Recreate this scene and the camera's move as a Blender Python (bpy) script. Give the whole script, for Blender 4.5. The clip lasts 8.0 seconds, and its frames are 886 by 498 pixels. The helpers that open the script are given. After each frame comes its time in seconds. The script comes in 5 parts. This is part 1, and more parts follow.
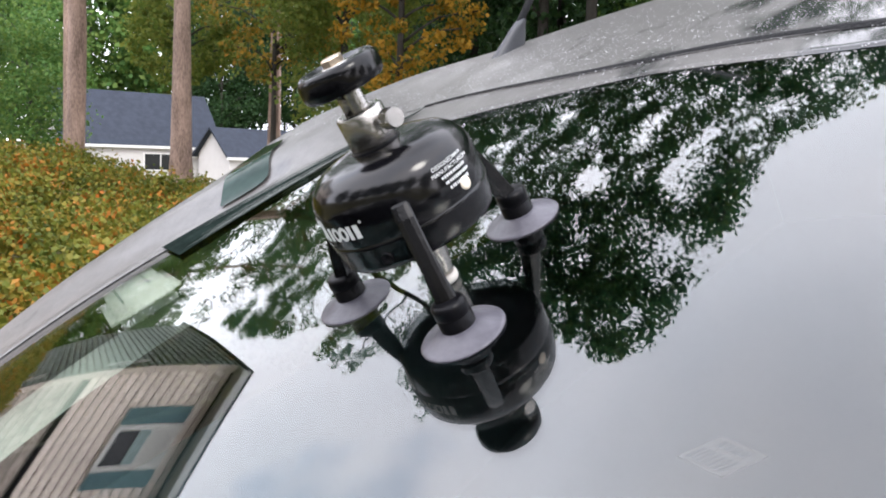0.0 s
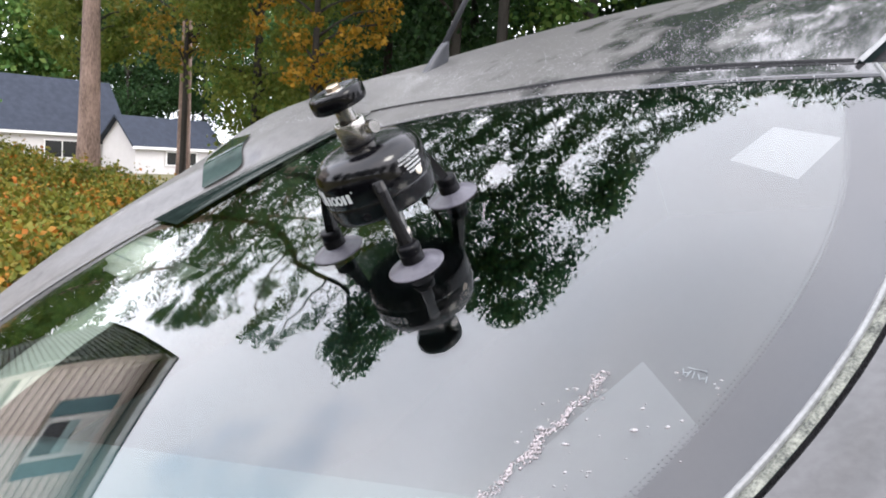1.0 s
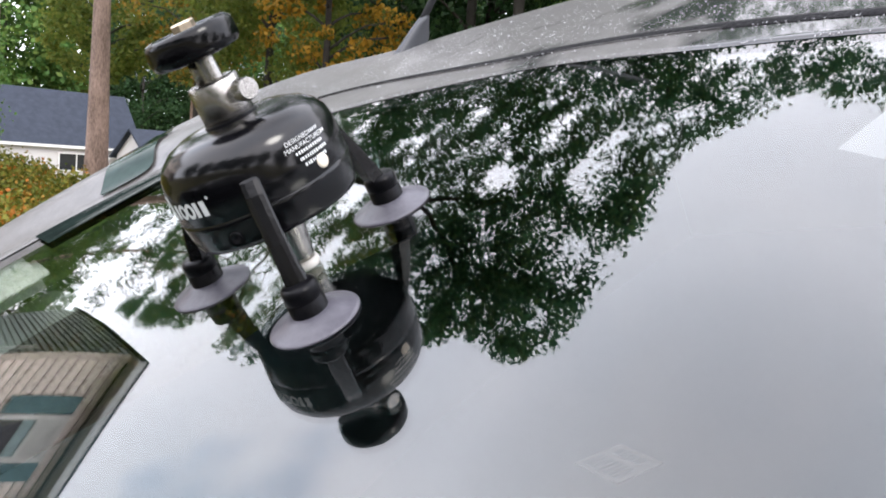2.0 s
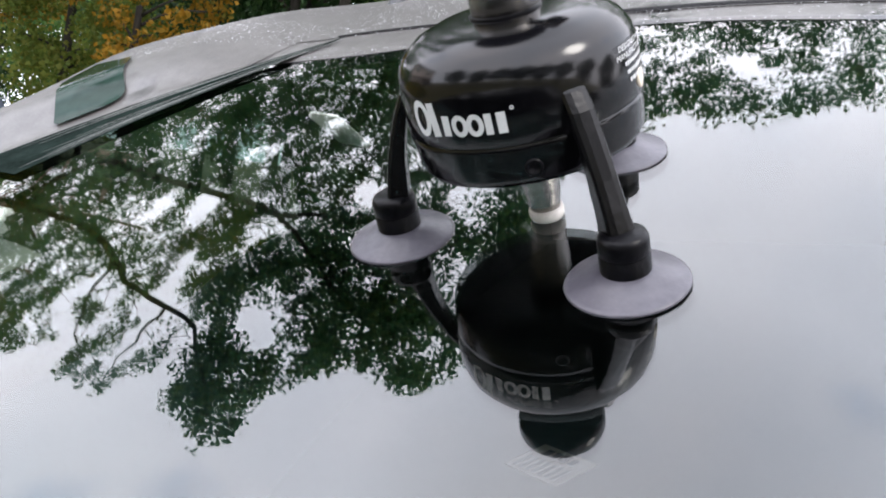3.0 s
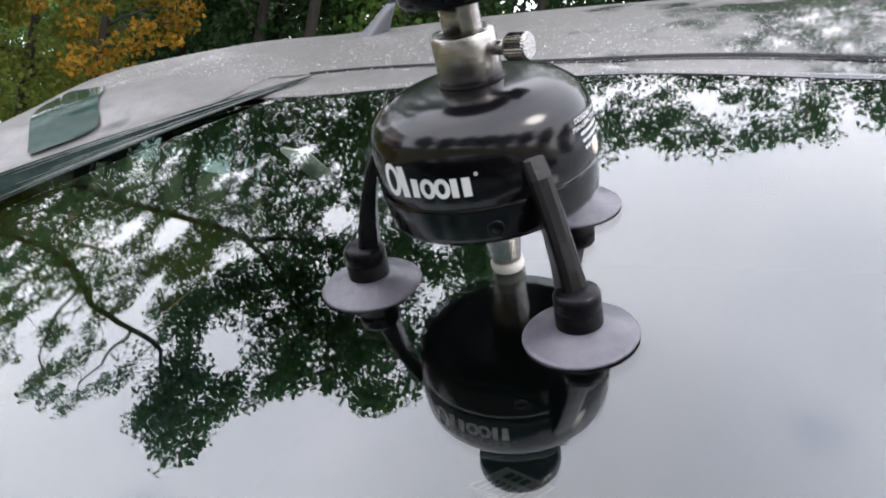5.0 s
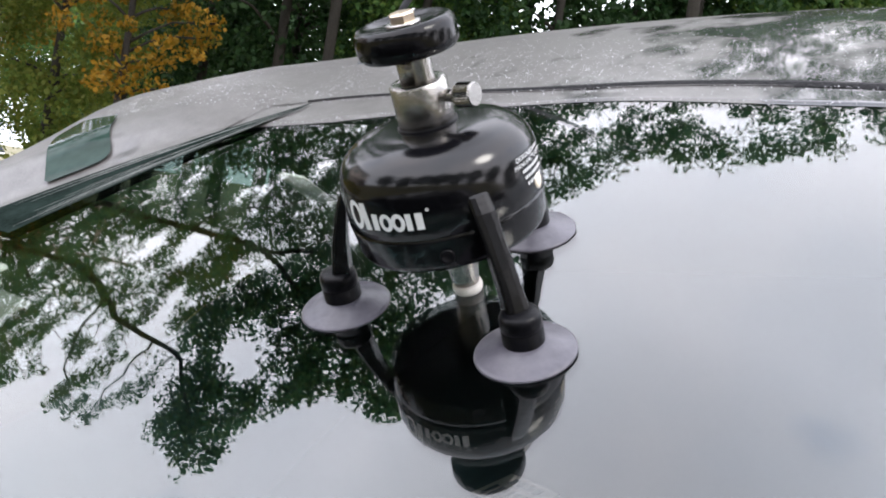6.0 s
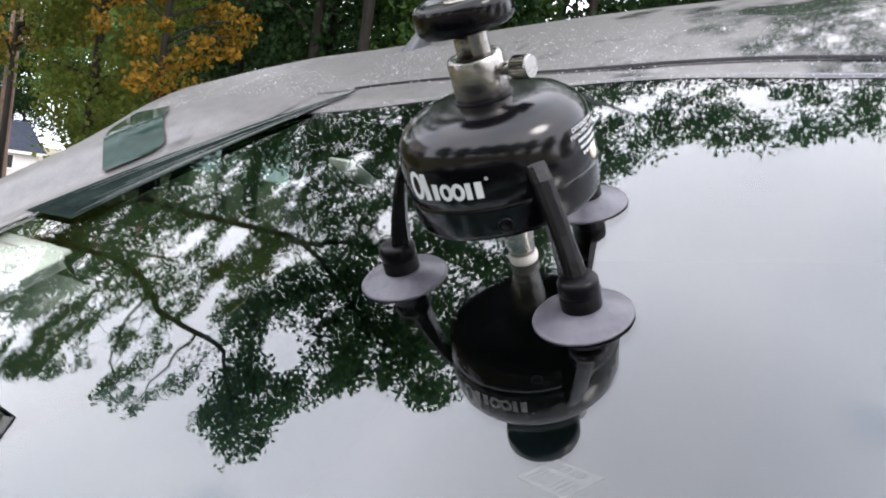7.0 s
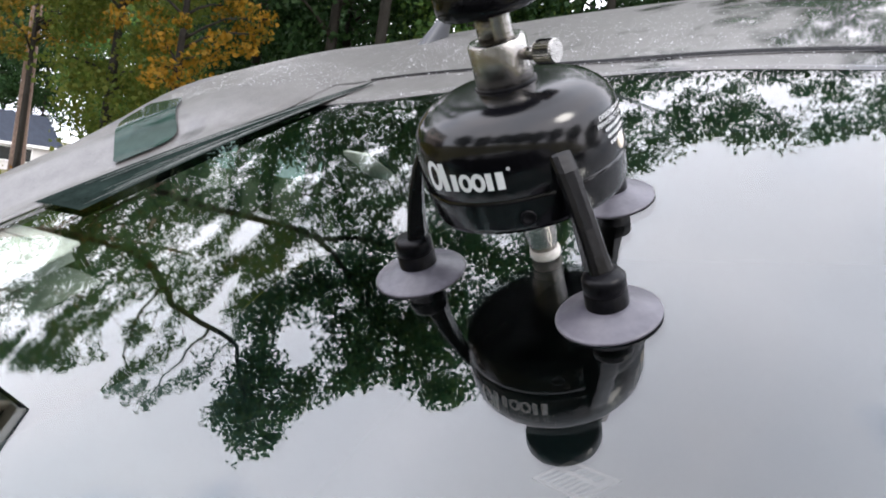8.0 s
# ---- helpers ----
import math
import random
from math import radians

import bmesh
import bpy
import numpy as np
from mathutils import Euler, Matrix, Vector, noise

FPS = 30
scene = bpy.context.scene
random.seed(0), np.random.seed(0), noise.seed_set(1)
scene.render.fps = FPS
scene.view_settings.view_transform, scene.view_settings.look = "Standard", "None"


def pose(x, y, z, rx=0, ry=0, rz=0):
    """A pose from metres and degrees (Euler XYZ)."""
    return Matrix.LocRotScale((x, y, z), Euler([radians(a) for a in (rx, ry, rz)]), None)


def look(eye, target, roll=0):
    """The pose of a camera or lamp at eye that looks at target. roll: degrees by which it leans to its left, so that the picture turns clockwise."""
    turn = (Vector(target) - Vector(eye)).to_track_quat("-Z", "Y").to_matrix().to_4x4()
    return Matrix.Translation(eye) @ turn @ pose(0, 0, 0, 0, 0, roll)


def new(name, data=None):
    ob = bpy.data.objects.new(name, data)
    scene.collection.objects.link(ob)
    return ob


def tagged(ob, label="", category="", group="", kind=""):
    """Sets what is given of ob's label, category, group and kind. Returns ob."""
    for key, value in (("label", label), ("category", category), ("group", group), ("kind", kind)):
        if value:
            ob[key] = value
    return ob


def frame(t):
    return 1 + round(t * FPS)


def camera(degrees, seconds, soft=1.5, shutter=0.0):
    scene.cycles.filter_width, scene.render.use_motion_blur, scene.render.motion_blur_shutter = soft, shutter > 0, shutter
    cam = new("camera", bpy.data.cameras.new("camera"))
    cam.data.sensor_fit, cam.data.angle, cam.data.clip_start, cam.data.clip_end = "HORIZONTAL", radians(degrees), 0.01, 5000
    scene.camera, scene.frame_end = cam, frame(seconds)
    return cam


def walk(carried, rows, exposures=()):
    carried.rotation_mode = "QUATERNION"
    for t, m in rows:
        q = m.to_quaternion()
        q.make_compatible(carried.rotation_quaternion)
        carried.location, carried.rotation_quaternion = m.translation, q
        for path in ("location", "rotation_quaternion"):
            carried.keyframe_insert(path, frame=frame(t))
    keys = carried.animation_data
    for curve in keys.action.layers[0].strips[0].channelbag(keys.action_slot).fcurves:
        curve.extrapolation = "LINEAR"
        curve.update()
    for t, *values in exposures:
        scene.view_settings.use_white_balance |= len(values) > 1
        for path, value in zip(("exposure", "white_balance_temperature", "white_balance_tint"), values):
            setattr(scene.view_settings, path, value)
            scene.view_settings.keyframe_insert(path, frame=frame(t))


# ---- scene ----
cam = camera(52.6, 8.0, soft=1.9)
PATH = [
    (0, pose(0.2648, -0.5666, 1.3396, 83.83, -2.21, 25.65)),
    (0.5, pose(0.3290, -0.8095, 1.3529, 84.04, -1.85, 23.45)),
    (1, pose(0.3565, -0.8720, 1.3396, 83.81, -3.64, 20.02)),
    (1.5, pose(0.3657, -0.6687, 1.3287, 84.09, -3.27, 21.15)),
    (1.7, pose(0.3559, -0.5908, 1.3280, 84.36, -3.30, 22.60)),
    (2.8, pose(0.0397, -0.4815, 1.2698, 86.30, -8.66, 9.90)),
    (3, pose(0.0102, -0.4742, 1.2560, 86.07, -9.32, 8.10)),
    (3.5, pose(-0.0057, -0.4670, 1.2540, 87.19, -10.10, 6.24)),
    (4, pose(-0.0005, -0.4677, 1.2575, 87.41, -10.13, 5.51)),
    (5.5, pose(0.0264, -0.5289, 1.2871, 87.51, -10.11, 6.28)),
    (6, pose(0.0470, -0.5514, 1.2943, 87.69, -9.49, 7.31)),
    (6.5, pose(0.0426, -0.5737, 1.2885, 87.53, -9.06, 8.77)),
    (7, pose(0.0387, -0.5689, 1.2783, 87.03, -8.66, 9.58)),
    (7.5, pose(0.0354, -0.5560, 1.2768, 87.04, -8.61, 10.11)),
    (8, pose(0.0331, -0.5451, 1.2744, 86.75, -9.14, 10.55)),
]
walk(cam, PATH)

# ---------------------------------------------------------------- light
world = bpy.data.worlds.new("overcast_sky")
scene.world = world
world.use_nodes = True
wn, wl = world.node_tree.nodes, world.node_tree.links
wn.clear()
w_out = wn.new("ShaderNodeOutputWorld")
w_bg = wn.new("ShaderNodeBackground")
w_sky = wn.new("ShaderNodeTexSky")
w_sky.sky_type, w_sky.sun_disc = "NISHITA", False
w_sky.sun_elevation, w_sky.sun_rotation = radians(48), radians(135)
w_co = wn.new("ShaderNodeTexCoord")
w_noise = wn.new("ShaderNodeTexNoise")
w_noise.inputs["Scale"].default_value, w_noise.inputs["Detail"].default_value = 2.2, 5
w_noise.inputs["Roughness"].default_value = 0.5
w_ramp = wn.new("ShaderNodeValToRGB")
w_ramp.color_ramp.elements[0].position, w_ramp.color_ramp.elements[1].position = 0.21, 0.38
w_mul = wn.new("ShaderNodeMix")
w_mul.data_type, w_mul.blend_type = "RGBA", "MULTIPLY"
w_mul.inputs[0].default_value = 1
w_mul.inputs[7].default_value = (0.20, 0.20, 0.19, 1)
w_mix = wn.new("ShaderNodeMix")
w_mix.data_type = "RGBA"
w_noise2 = wn.new("ShaderNodeTexNoise")
w_noise2.inputs["Scale"].default_value, w_noise2.inputs["Detail"].default_value = 1.6, 4
w_tone = wn.new("ShaderNodeValToRGB")
w_tone.color_ramp.elements[0].position, w_tone.color_ramp.elements[1].position = 0.3, 0.7
w_tone.color_ramp.elements[0].color = (0.74, 0.775, 0.89, 1)
w_tone.color_ramp.elements[1].color = (1.02, 0.985, 1.06, 1)
# a blue break in the clouds above the tan house
w_dot, w_gap, w_sub = wn.new("ShaderNodeVectorMath"), wn.new("ShaderNodeMapRange"), wn.new("ShaderNodeMath")
w_dot.operation, w_sub.operation = "DOT_PRODUCT", "SUBTRACT"
w_dot.inputs[1].default_value = (-0.77, 0.25, 0.585)
w_gap.inputs["From Min"].default_value, w_gap.inputs["From Max"].default_value = 0.978, 1.0
w_gap.inputs["To Min"].default_value, w_gap.inputs["To Max"].default_value = 0.0, 0.21
# sky dimmed overhead, added to darken its reflection low in the glass
w_overhead, w_map, w_dim = wn.new("ShaderNodeVectorMath"), wn.new("ShaderNodeMapRange"), wn.new("ShaderNodeMix")
w_overhead.operation = "DOT_PRODUCT"
w_overhead.inputs[1].default_value = (-0.25, 0.10, 0.963)
w_map.inputs["From Min"].default_value, w_map.inputs["From Max"].default_value = 0.925, 0.995
w_map.inputs["To Min"].default_value, w_map.inputs["To Max"].default_value = 1.0, 0.66
w_dim.data_type, w_dim.blend_type = "RGBA", "MULTIPLY"
w_dim.inputs[0].default_value = 1
for a, b in ((w_co.outputs["Generated"], w_noise.inputs["Vector"]), (w_co.outputs["Generated"], w_noise2.inputs["Vector"]),
             (w_co.outputs["Generated"], w_dot.inputs[0]), (w_dot.outputs["Value"], w_gap.inputs["Value"]), (w_noise.outputs["Fac"], w_sub.inputs[0]),
             (w_gap.outputs["Result"], w_sub.inputs[1]), (w_sub.outputs[0], w_ramp.inputs["Fac"]), (w_noise2.outputs["Fac"], w_tone.inputs["Fac"]),
             (w_sky.outputs["Color"], w_mul.inputs[6]), (w_ramp.outputs["Color"], w_mix.inputs[0]),
             (w_mul.outputs[2], w_mix.inputs[6]), (w_tone.outputs["Color"], w_mix.inputs[7]),
             (w_mix.outputs[2], w_dim.inputs[6]), (w_map.outputs["Result"], w_dim.inputs[7]), (w_co.outputs["Generated"], w_overhead.inputs[0]), (w_overhead.outputs["Value"], w_map.inputs["Value"]),
             (w_dim.outputs[2], w_bg.inputs["Color"]), (w_bg.outputs["Background"], w_out.inputs["Surface"])):
    wl.new(a, b)
w_bg.inputs["Strength"].default_value = 4.65

sun_data = bpy.data.lights.new("sun", "SUN")
sun_data.energy, sun_data.angle, sun_data.color = 2.0, radians(18), (1.0, 0.96, 0.9)
sun = new("sun", sun_data)
sun.matrix_world = look((7, -7, 11), (0, 0, 0))


# ---------------------------------------------------------------- materials
def material(name, base, rough=0.6, metal=0.0, vary=0.15, scale=20.0, bump=0.0, bump_scale=120.0, second=None, ior=1.5,
             coat=0.0, streak=None, rand=0.0, spec=0.5, coords="Object"):
    """A principled surface with two scales of variation, fine relief, and a tint for each piece."""
    m = bpy.data.materials.new(name)
    m.use_nodes = True
    n, l = m.node_tree.nodes, m.node_tree.links
    bs = n["Principled BSDF"]
    bs.inputs["Roughness"].default_value, bs.inputs["Metallic"].default_value = rough, metal
    bs.inputs["IOR"].default_value, bs.inputs["Coat Weight"].default_value = ior, coat
    bs.inputs["Specular IOR Level"].default_value = spec
    co = n.new("ShaderNodeTexCoord")
    mp = n.new("ShaderNodeMapping")
    if streak:
        mp.inputs["Scale"].default_value = streak
    l.new(co.outputs[coords], mp.inputs["Vector"])
    big = n.new("ShaderNodeTexNoise")
    big.inputs["Scale"].default_value, big.inputs["Detail"].default_value = scale, 4
    fine = n.new("ShaderNodeTexNoise")
    fine.inputs["Scale"].default_value, fine.inputs["Detail"].default_value = scale * 9, 3
    l.new(mp.outputs["Vector"], big.inputs["Vector"])
    l.new(mp.outputs["Vector"], fine.inputs["Vector"])
    mean = n.new("ShaderNodeMath")
    mean.operation = "ADD"
    half = n.new("ShaderNodeMath")
    half.operation, half.inputs[1].default_value = "MULTIPLY", 0.5
    l.new(big.outputs["Fac"], mean.inputs[0])
    l.new(fine.outputs["Fac"], mean.inputs[1])
    l.new(mean.outputs[0], half.inputs[0])
    ramp = n.new("ShaderNodeValToRGB")
    ramp.color_ramp.elements[0].position, ramp.color_ramp.elements[1].position = 0.34, 0.66
    other = second or base
    ramp.color_ramp.elements[0].color = tuple(max(0, c * (1 - vary)) for c in base) + (1,)
    ramp.color_ramp.elements[1].color = tuple(min(1, c * (1 + vary)) for c in other) + (1,)
    l.new(half.outputs[0], ramp.inputs["Fac"])
    colour = ramp.outputs["Color"]
    if rand:
        hsv = n.new("ShaderNodeHueSaturation")
        info = n.new("ShaderNodeObjectInfo")
        rng = n.new("ShaderNodeMapRange")
        rng.inputs["To Min"].default_value, rng.inputs["To Max"].default_value = 1 - rand, 1 + rand
        l.new(info.outputs["Random"], rng.inputs["Value"])
        l.new(rng.outputs["Result"], hsv.inputs["Value"])
        l.new(colour, hsv.inputs["Color"])
        colour = hsv.outputs["Color"]
    l.new(colour, bs.inputs["Base Color"])
    if bump:
        bp = n.new("ShaderNodeBump")
        bp.inputs["Strength"].default_value, bp.inputs["Distance"].default_value = bump, 0.004
        tex = n.new("ShaderNodeTexNoise")
        tex.inputs["Scale"].default_value, tex.inputs["Detail"].default_value = bump_scale, 4
        l.new(mp.outputs["Vector"], tex.inputs["Vector"])
        l.new(tex.outputs["Fac"], bp.inputs["Height"])
        l.new(bp.outputs["Normal"], bs.inputs["Normal"])
    return m


def leaf_material(name, stops, translucency=0.35, grain=0.5, patches=0.9):
    """Foliage whose tint differs from leaf to leaf."""
    m = bpy.data.materials.new(name)
    m.use_nodes = True
    n, l = m.node_tree.nodes, m.node_tree.links
    bs = n["Principled BSDF"]
    bs.inputs["Roughness"].default_value = 0.6
    bs.inputs["Specular IOR Level"].default_value = 0.25
    geo = n.new("ShaderNodeNewGeometry")
    ramp = n.new("ShaderNodeValToRGB")
    ramp.color_ramp.interpolation = "LINEAR"
    while len(ramp.color_ramp.elements) < len(stops):
        ramp.color_ramp.elements.new(0.5)
    for el, (at, c) in zip(ramp.color_ramp.elements, stops):
        el.position, el.color = at, c + (1,)
    co = n.new("ShaderNodeTexCoord")
    patch = n.new("ShaderNodeTexNoise")
    patch.inputs["Scale"].default_value, patch.inputs["Detail"].default_value = patches, 4
    l.new(co.outputs["Object"], patch.inputs["Vector"])
    mixv = n.new("ShaderNodeMath")
    mixv.operation = "MULTIPLY_ADD"
    mixv.inputs[1].default_value = grain
    sc = n.new("ShaderNodeMath")
    sc.operation, sc.inputs[1].default_value = "MULTIPLY", 1.0 - grain
    l.new(patch.outputs["Fac"], sc.inputs[0])
    l.new(geo.outputs["Random Per Island"], mixv.inputs[0])
    l.new(sc.outputs[0], mixv.inputs[2])
    l.new(mixv.outputs[0], ramp.inputs["Fac"])
    l.new(ramp.outputs["Color"], bs.inputs["Base Color"])
    tr = n.new("ShaderNodeBsdfTranslucent")
    l.new(ramp.outputs["Color"], tr.inputs["Color"])
    mx = n.new("ShaderNodeMixShader")
    mx.inputs[0].default_value = translucency
    l.new(bs.outputs["BSDF"], mx.inputs[1])
    l.new(tr.outputs["BSDF"], mx.inputs[2])
    l.new(mx.outputs["Shader"], n["Material Output"].inputs["Surface"])
    return m


def glass_material(name, tint, f0):
    """A tinted pane face: clear by transparency, mirroring more towards grazing angles, alike from both sides."""
    m = bpy.data.materials.new(name)
    m.use_nodes = True
    n, l = m.node_tree.nodes, m.node_tree.links
    n.remove(n["Principled BSDF"])
    clear = n.new("ShaderNodeBsdfTransparent")
    clear.inputs["Color"].default_value = tint + (1,)
    gloss = n.new("ShaderNodeBsdfGlossy")
    gloss.inputs["Roughness"].default_value = 0.0
    facing, power, schlick = n.new("ShaderNodeLayerWeight"), n.new("ShaderNodeMath"), n.new("ShaderNodeMath")
    facing.inputs["Blend"].default_value = 0.5
    power.operation, schlick.operation = "POWER", "MULTIPLY_ADD"
    power.inputs[1].default_value = 5.8
    schlick.inputs[1].default_value, schlick.inputs[2].default_value = 1.0 - f0, f0
    mx = n.new("ShaderNodeMixShader")
    l.new(facing.outputs["Facing"], power.inputs[0])
    l.new(power.outputs[0], schlick.inputs[0])
    l.new(schlick.outputs[0], mx.inputs[0])
    l.new(clear.outputs["BSDF"], mx.inputs[1])
    l.new(gloss.outputs["BSDF"], mx.inputs[2])
    l.new(mx.outputs["Shader"], n["Material Output"].inputs["Surface"])
    return m


M_GLASS = glass_material("windscreen_glass", (0.93, 0.965, 0.95), 0.132)
M_INNER = glass_material("windscreen_inner", (0.92, 0.96, 0.945), 0.048)
M_SIDE_GLASS = glass_material("side_window_glass", (0.12, 0.16, 0.145), 0.067)
M_PAINT = material("dusty_grey_paint", (0.055, 0.054, 0.053), 0.12, 0.0, 0.06, 14, second=(0.075, 0.073, 0.074), ior=1.6)


def dusty_paint(name):
    """Dark grey car paint under pale road dust, washed clean in patches towards the near side of the roof."""
    m = material(name, (0.085, 0.081, 0.078), 0.36, 0.0, 0.12, 60, 0.06, 700, second=(0.118, 0.113, 0.109), ior=1.5)
    n, l = m.node_tree.nodes, m.node_tree.links
    dusty = n["Principled BSDF"]
    clean = n.new("ShaderNodeBsdfPrincipled")
    clean.inputs["Base Color"].default_value = (0.020, 0.020, 0.022, 1)
    clean.inputs["Roughness"].default_value, clean.inputs["IOR"].default_value = 0.06, 1.6
    co, mp, tex = n.new("ShaderNodeTexCoord"), n.new("ShaderNodeMapping"), n.new("ShaderNodeTexNoise")
    mp.inputs["Scale"].default_value = (1.0, 0.55, 1.0)
    tex.inputs["Scale"].default_value, tex.inputs["Detail"].default_value = 9.0, 5
    xyz, side, add, edge = n.new("ShaderNodeSeparateXYZ"), n.new("ShaderNodeMapRange"), n.new("ShaderNodeMath"), n.new("ShaderNodeMapRange")
    side.inputs["From Min"].default_value, side.inputs["From Max"].default_value = -0.30, 0.30
    side.inputs["To Min"].default_value, side.inputs["To Max"].default_value = -0.20, 0.20
    edge.inputs["From Min"].default_value, edge.inputs["From Max"].default_value = 0.50, 0.62
    edge.inputs["To Min"].default_value, edge.inputs["To Max"].default_value = 0.10, 0.95
    mx = n.new("ShaderNodeMixShader")
    for p, q in ((co.outputs["Object"], mp.inputs["Vector"]), (mp.outputs["Vector"], tex.inputs["Vector"]), (co.outputs["Object"], xyz.inputs[0]), (xyz.outputs["X"], side.inputs["Value"]),
                 (tex.outputs["Fac"], add.inputs[0]), (side.outputs["Result"], add.inputs[1]), (add.outputs[0], edge.inputs["Value"]), (edge.outputs["Result"], mx.inputs[0]),
                 (dusty.outputs["BSDF"], mx.inputs[1]), (clean.outputs["BSDF"], mx.inputs[2]), (mx.outputs["Shader"], n["Material Output"].inputs["Surface"])):
        l.new(p, q)
    return m


M_DUSTY = dusty_paint("dusty_roof_paint")
M_RUBBER = material("black_rubber", (0.008, 0.008, 0.009), 0.5, 0, 0.4, 40, 0.5, 300, spec=0.12)
M_STRIP = material("weathered_strip", (0.045, 0.055, 0.048), 0.7, 0, 0.6, 55, 0.9, 220, second=(0.15, 0.155, 0.13))
M_FRIT = material("black_enamel_band", (0.010, 0.010, 0.013), 0.8, 0, 0.3, 40, spec=0.0)
M_DASH = material("dark_dash_plastic", (0.055, 0.085, 0.090), 0.9, 0, 0.12, 5, spec=0.0)
M_DASHTOP = material("grey_dash_top", (0.052, 0.080, 0.082), 0.9, 0, 0.06, 3, spec=0.0)
M_DOME = material("black_gloss_enamel", (0.002, 0.002, 0.0027), 0.16, 0, 0.4, 30, 0.015, 60, spec=0.38)
M_BLACK = material("black_satin_metal", (0.003, 0.003, 0.004), 0.28, 0, 0.5, 60, 0.08, 500, spec=0.13)
M_KNOB = material("black_moulded_knob", (0.002, 0.002, 0.0025), 0.16, 0, 0.4, 60, 0.05, 400, spec=0.25)
M_STEEL = material("brushed_steel", (0.37, 0.355, 0.335), 0.22, 1.0, 0.14, 40, 0.15, 300, streak=(1, 1, 14))
M_BRASS = material("dull_brass_bolt", (0.66, 0.55, 0.42), 0.35, 1.0, 0.15, 60)
M_CUP = material("grey_translucent_rubber", (0.062, 0.059, 0.073), 0.33, 0, 0.08, 18, 0.06, 260, second=(0.086, 0.082, 0.098), spec=0.4)
M_WHITE = material("white_print", (0.62, 0.63, 0.63), 0.5, 0, 0.06, 90)
M_PAPER = material("white_paper_sticker", (0.075, 0.066, 0.071), 0.7, 0, 0.04, 30)
M_GHOST = material("pale_dried_fleck", (0.30, 0.28, 0.285), 0.6, 0, 0.2, 60)
M_GROUND = material("leaf_strewn_lawn", (0.07, 0.085, 0.03), 0.9, 0, 0.5, 1.5, 0.6, 12, second=(0.12, 0.10, 0.04))
M_ASPHALT = material("asphalt_drive", (0.05, 0.05, 0.052), 0.85, 0, 0.3, 3, 0.6, 60)
M_BARK = material("brown_fir_bark", (0.21, 0.145, 0.115), 0.9, 0, 0.4, 5, 1.0, 14, second=(0.36, 0.25, 0.205), streak=(1, 1, 0.25))
M_DARK_BARK = material("dark_bark", (0.035, 0.03, 0.025), 0.9, 0, 0.4, 6, 1.0, 16, streak=(1, 1, 0.3))
M_WALL = material("white_painted_boards", (0.52, 0.50, 0.49), 0.7, 0, 0.06, 2, 0.1, 20)
M_ROOF = material("slate_grey_shingle", (0.030, 0.036, 0.050), 0.85, 0, 0.25, 3, 0.6, 18, rand=0.15, spec=0.2)
M_TRIM = material("white_trim", (0.70, 0.69, 0.67), 0.6, 0, 0.05, 4)
M_PANE = material("dark_window_pane", (0.015, 0.017, 0.02), 0.06, 0, 0.2, 2)
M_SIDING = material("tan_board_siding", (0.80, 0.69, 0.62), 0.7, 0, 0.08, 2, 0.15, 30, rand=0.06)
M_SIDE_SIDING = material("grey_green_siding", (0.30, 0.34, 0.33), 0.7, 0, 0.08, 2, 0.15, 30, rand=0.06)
M_CORNER = material("pale_corner_board", (0.58, 0.50, 0.44), 0.7, 0, 0.06, 4)
M_SHUTTER = material("teal_shutter", (0.10, 0.20, 0.22), 0.6, 0, 0.15, 4)
M_SHUTTER_PALE = material("pale_teal_curtain", (0.30, 0.40, 0.40), 0.8, 0, 0.15, 6)
# dark tone that paints the shade between the siding boards
M_GAP = material("gap_shade_sheathing", (0.09, 0.08, 0.07), 0.9, 0, 0.2, 4, spec=0.1)
M_SOFFIT = material("grey_metal_soffit", (0.55, 0.56, 0.56), 0.6, 0, 0.12, 4)
M_BLIND = material("pale_blind", (0.6, 0.6, 0.58), 0.7, 0, 0.05, 4)
M_TRIMGREY = material("grey_metal_lip", (0.20, 0.205, 0.205), 0.4, 0.2, 0.25, 30)
M_QUARTER = material("green_black_glass", (0.008, 0.022, 0.016), 0.05, 0, 0.3, 5, second=(0.020, 0.036, 0.030), ior=1.13)
M_STONE = material("brown_stone_veneer", (0.30, 0.25, 0.215), 0.8, 0, 0.35, 3.5, 0.5, 18, second=(0.46, 0.40, 0.36), rand=0.18)
M_BEIGE = material("pale_cabin_trim", (0.27, 0.29, 0.245), 0.8, 0, 0.1, 10, 0.2, 200)
M_PALE = material("pale_cabin_plastic", (0.70, 0.69, 0.62), 0.7, 0, 0.08, 20, 0.2, 200)
M_CARD = material("pale_card", (0.24, 0.24, 0.22), 0.8, 0, 0.08, 20)
M_FIN = material("grey_aerial_plastic", (0.045, 0.048, 0.055), 0.5, 0, 0.15, 30)
M_DEW = material("water_bead", (0.55, 0.56, 0.58), 0.05, 0, 0.05, 50)
# pale grey for painted reflection streaks on the black glass edge
M_GLOSS_STREAK = material("grey_gloss_streak", (0.12, 0.125, 0.12), 0.35, 0, 0.6, 60, spec=0.2)
M_EDGE_BAND = material("black_glass_edge", (0.012, 0.018, 0.016), 0.6, 0, 0.5, 30, spec=0.0)
M_FILM = material("clear_film", (0.050, 0.050, 0.056), 0.8, 0, 0.1, 40, spec=0.0)
M_RESIN = material("dried_resin", (0.30, 0.27, 0.275), 0.2, 0, 0.15, 120)
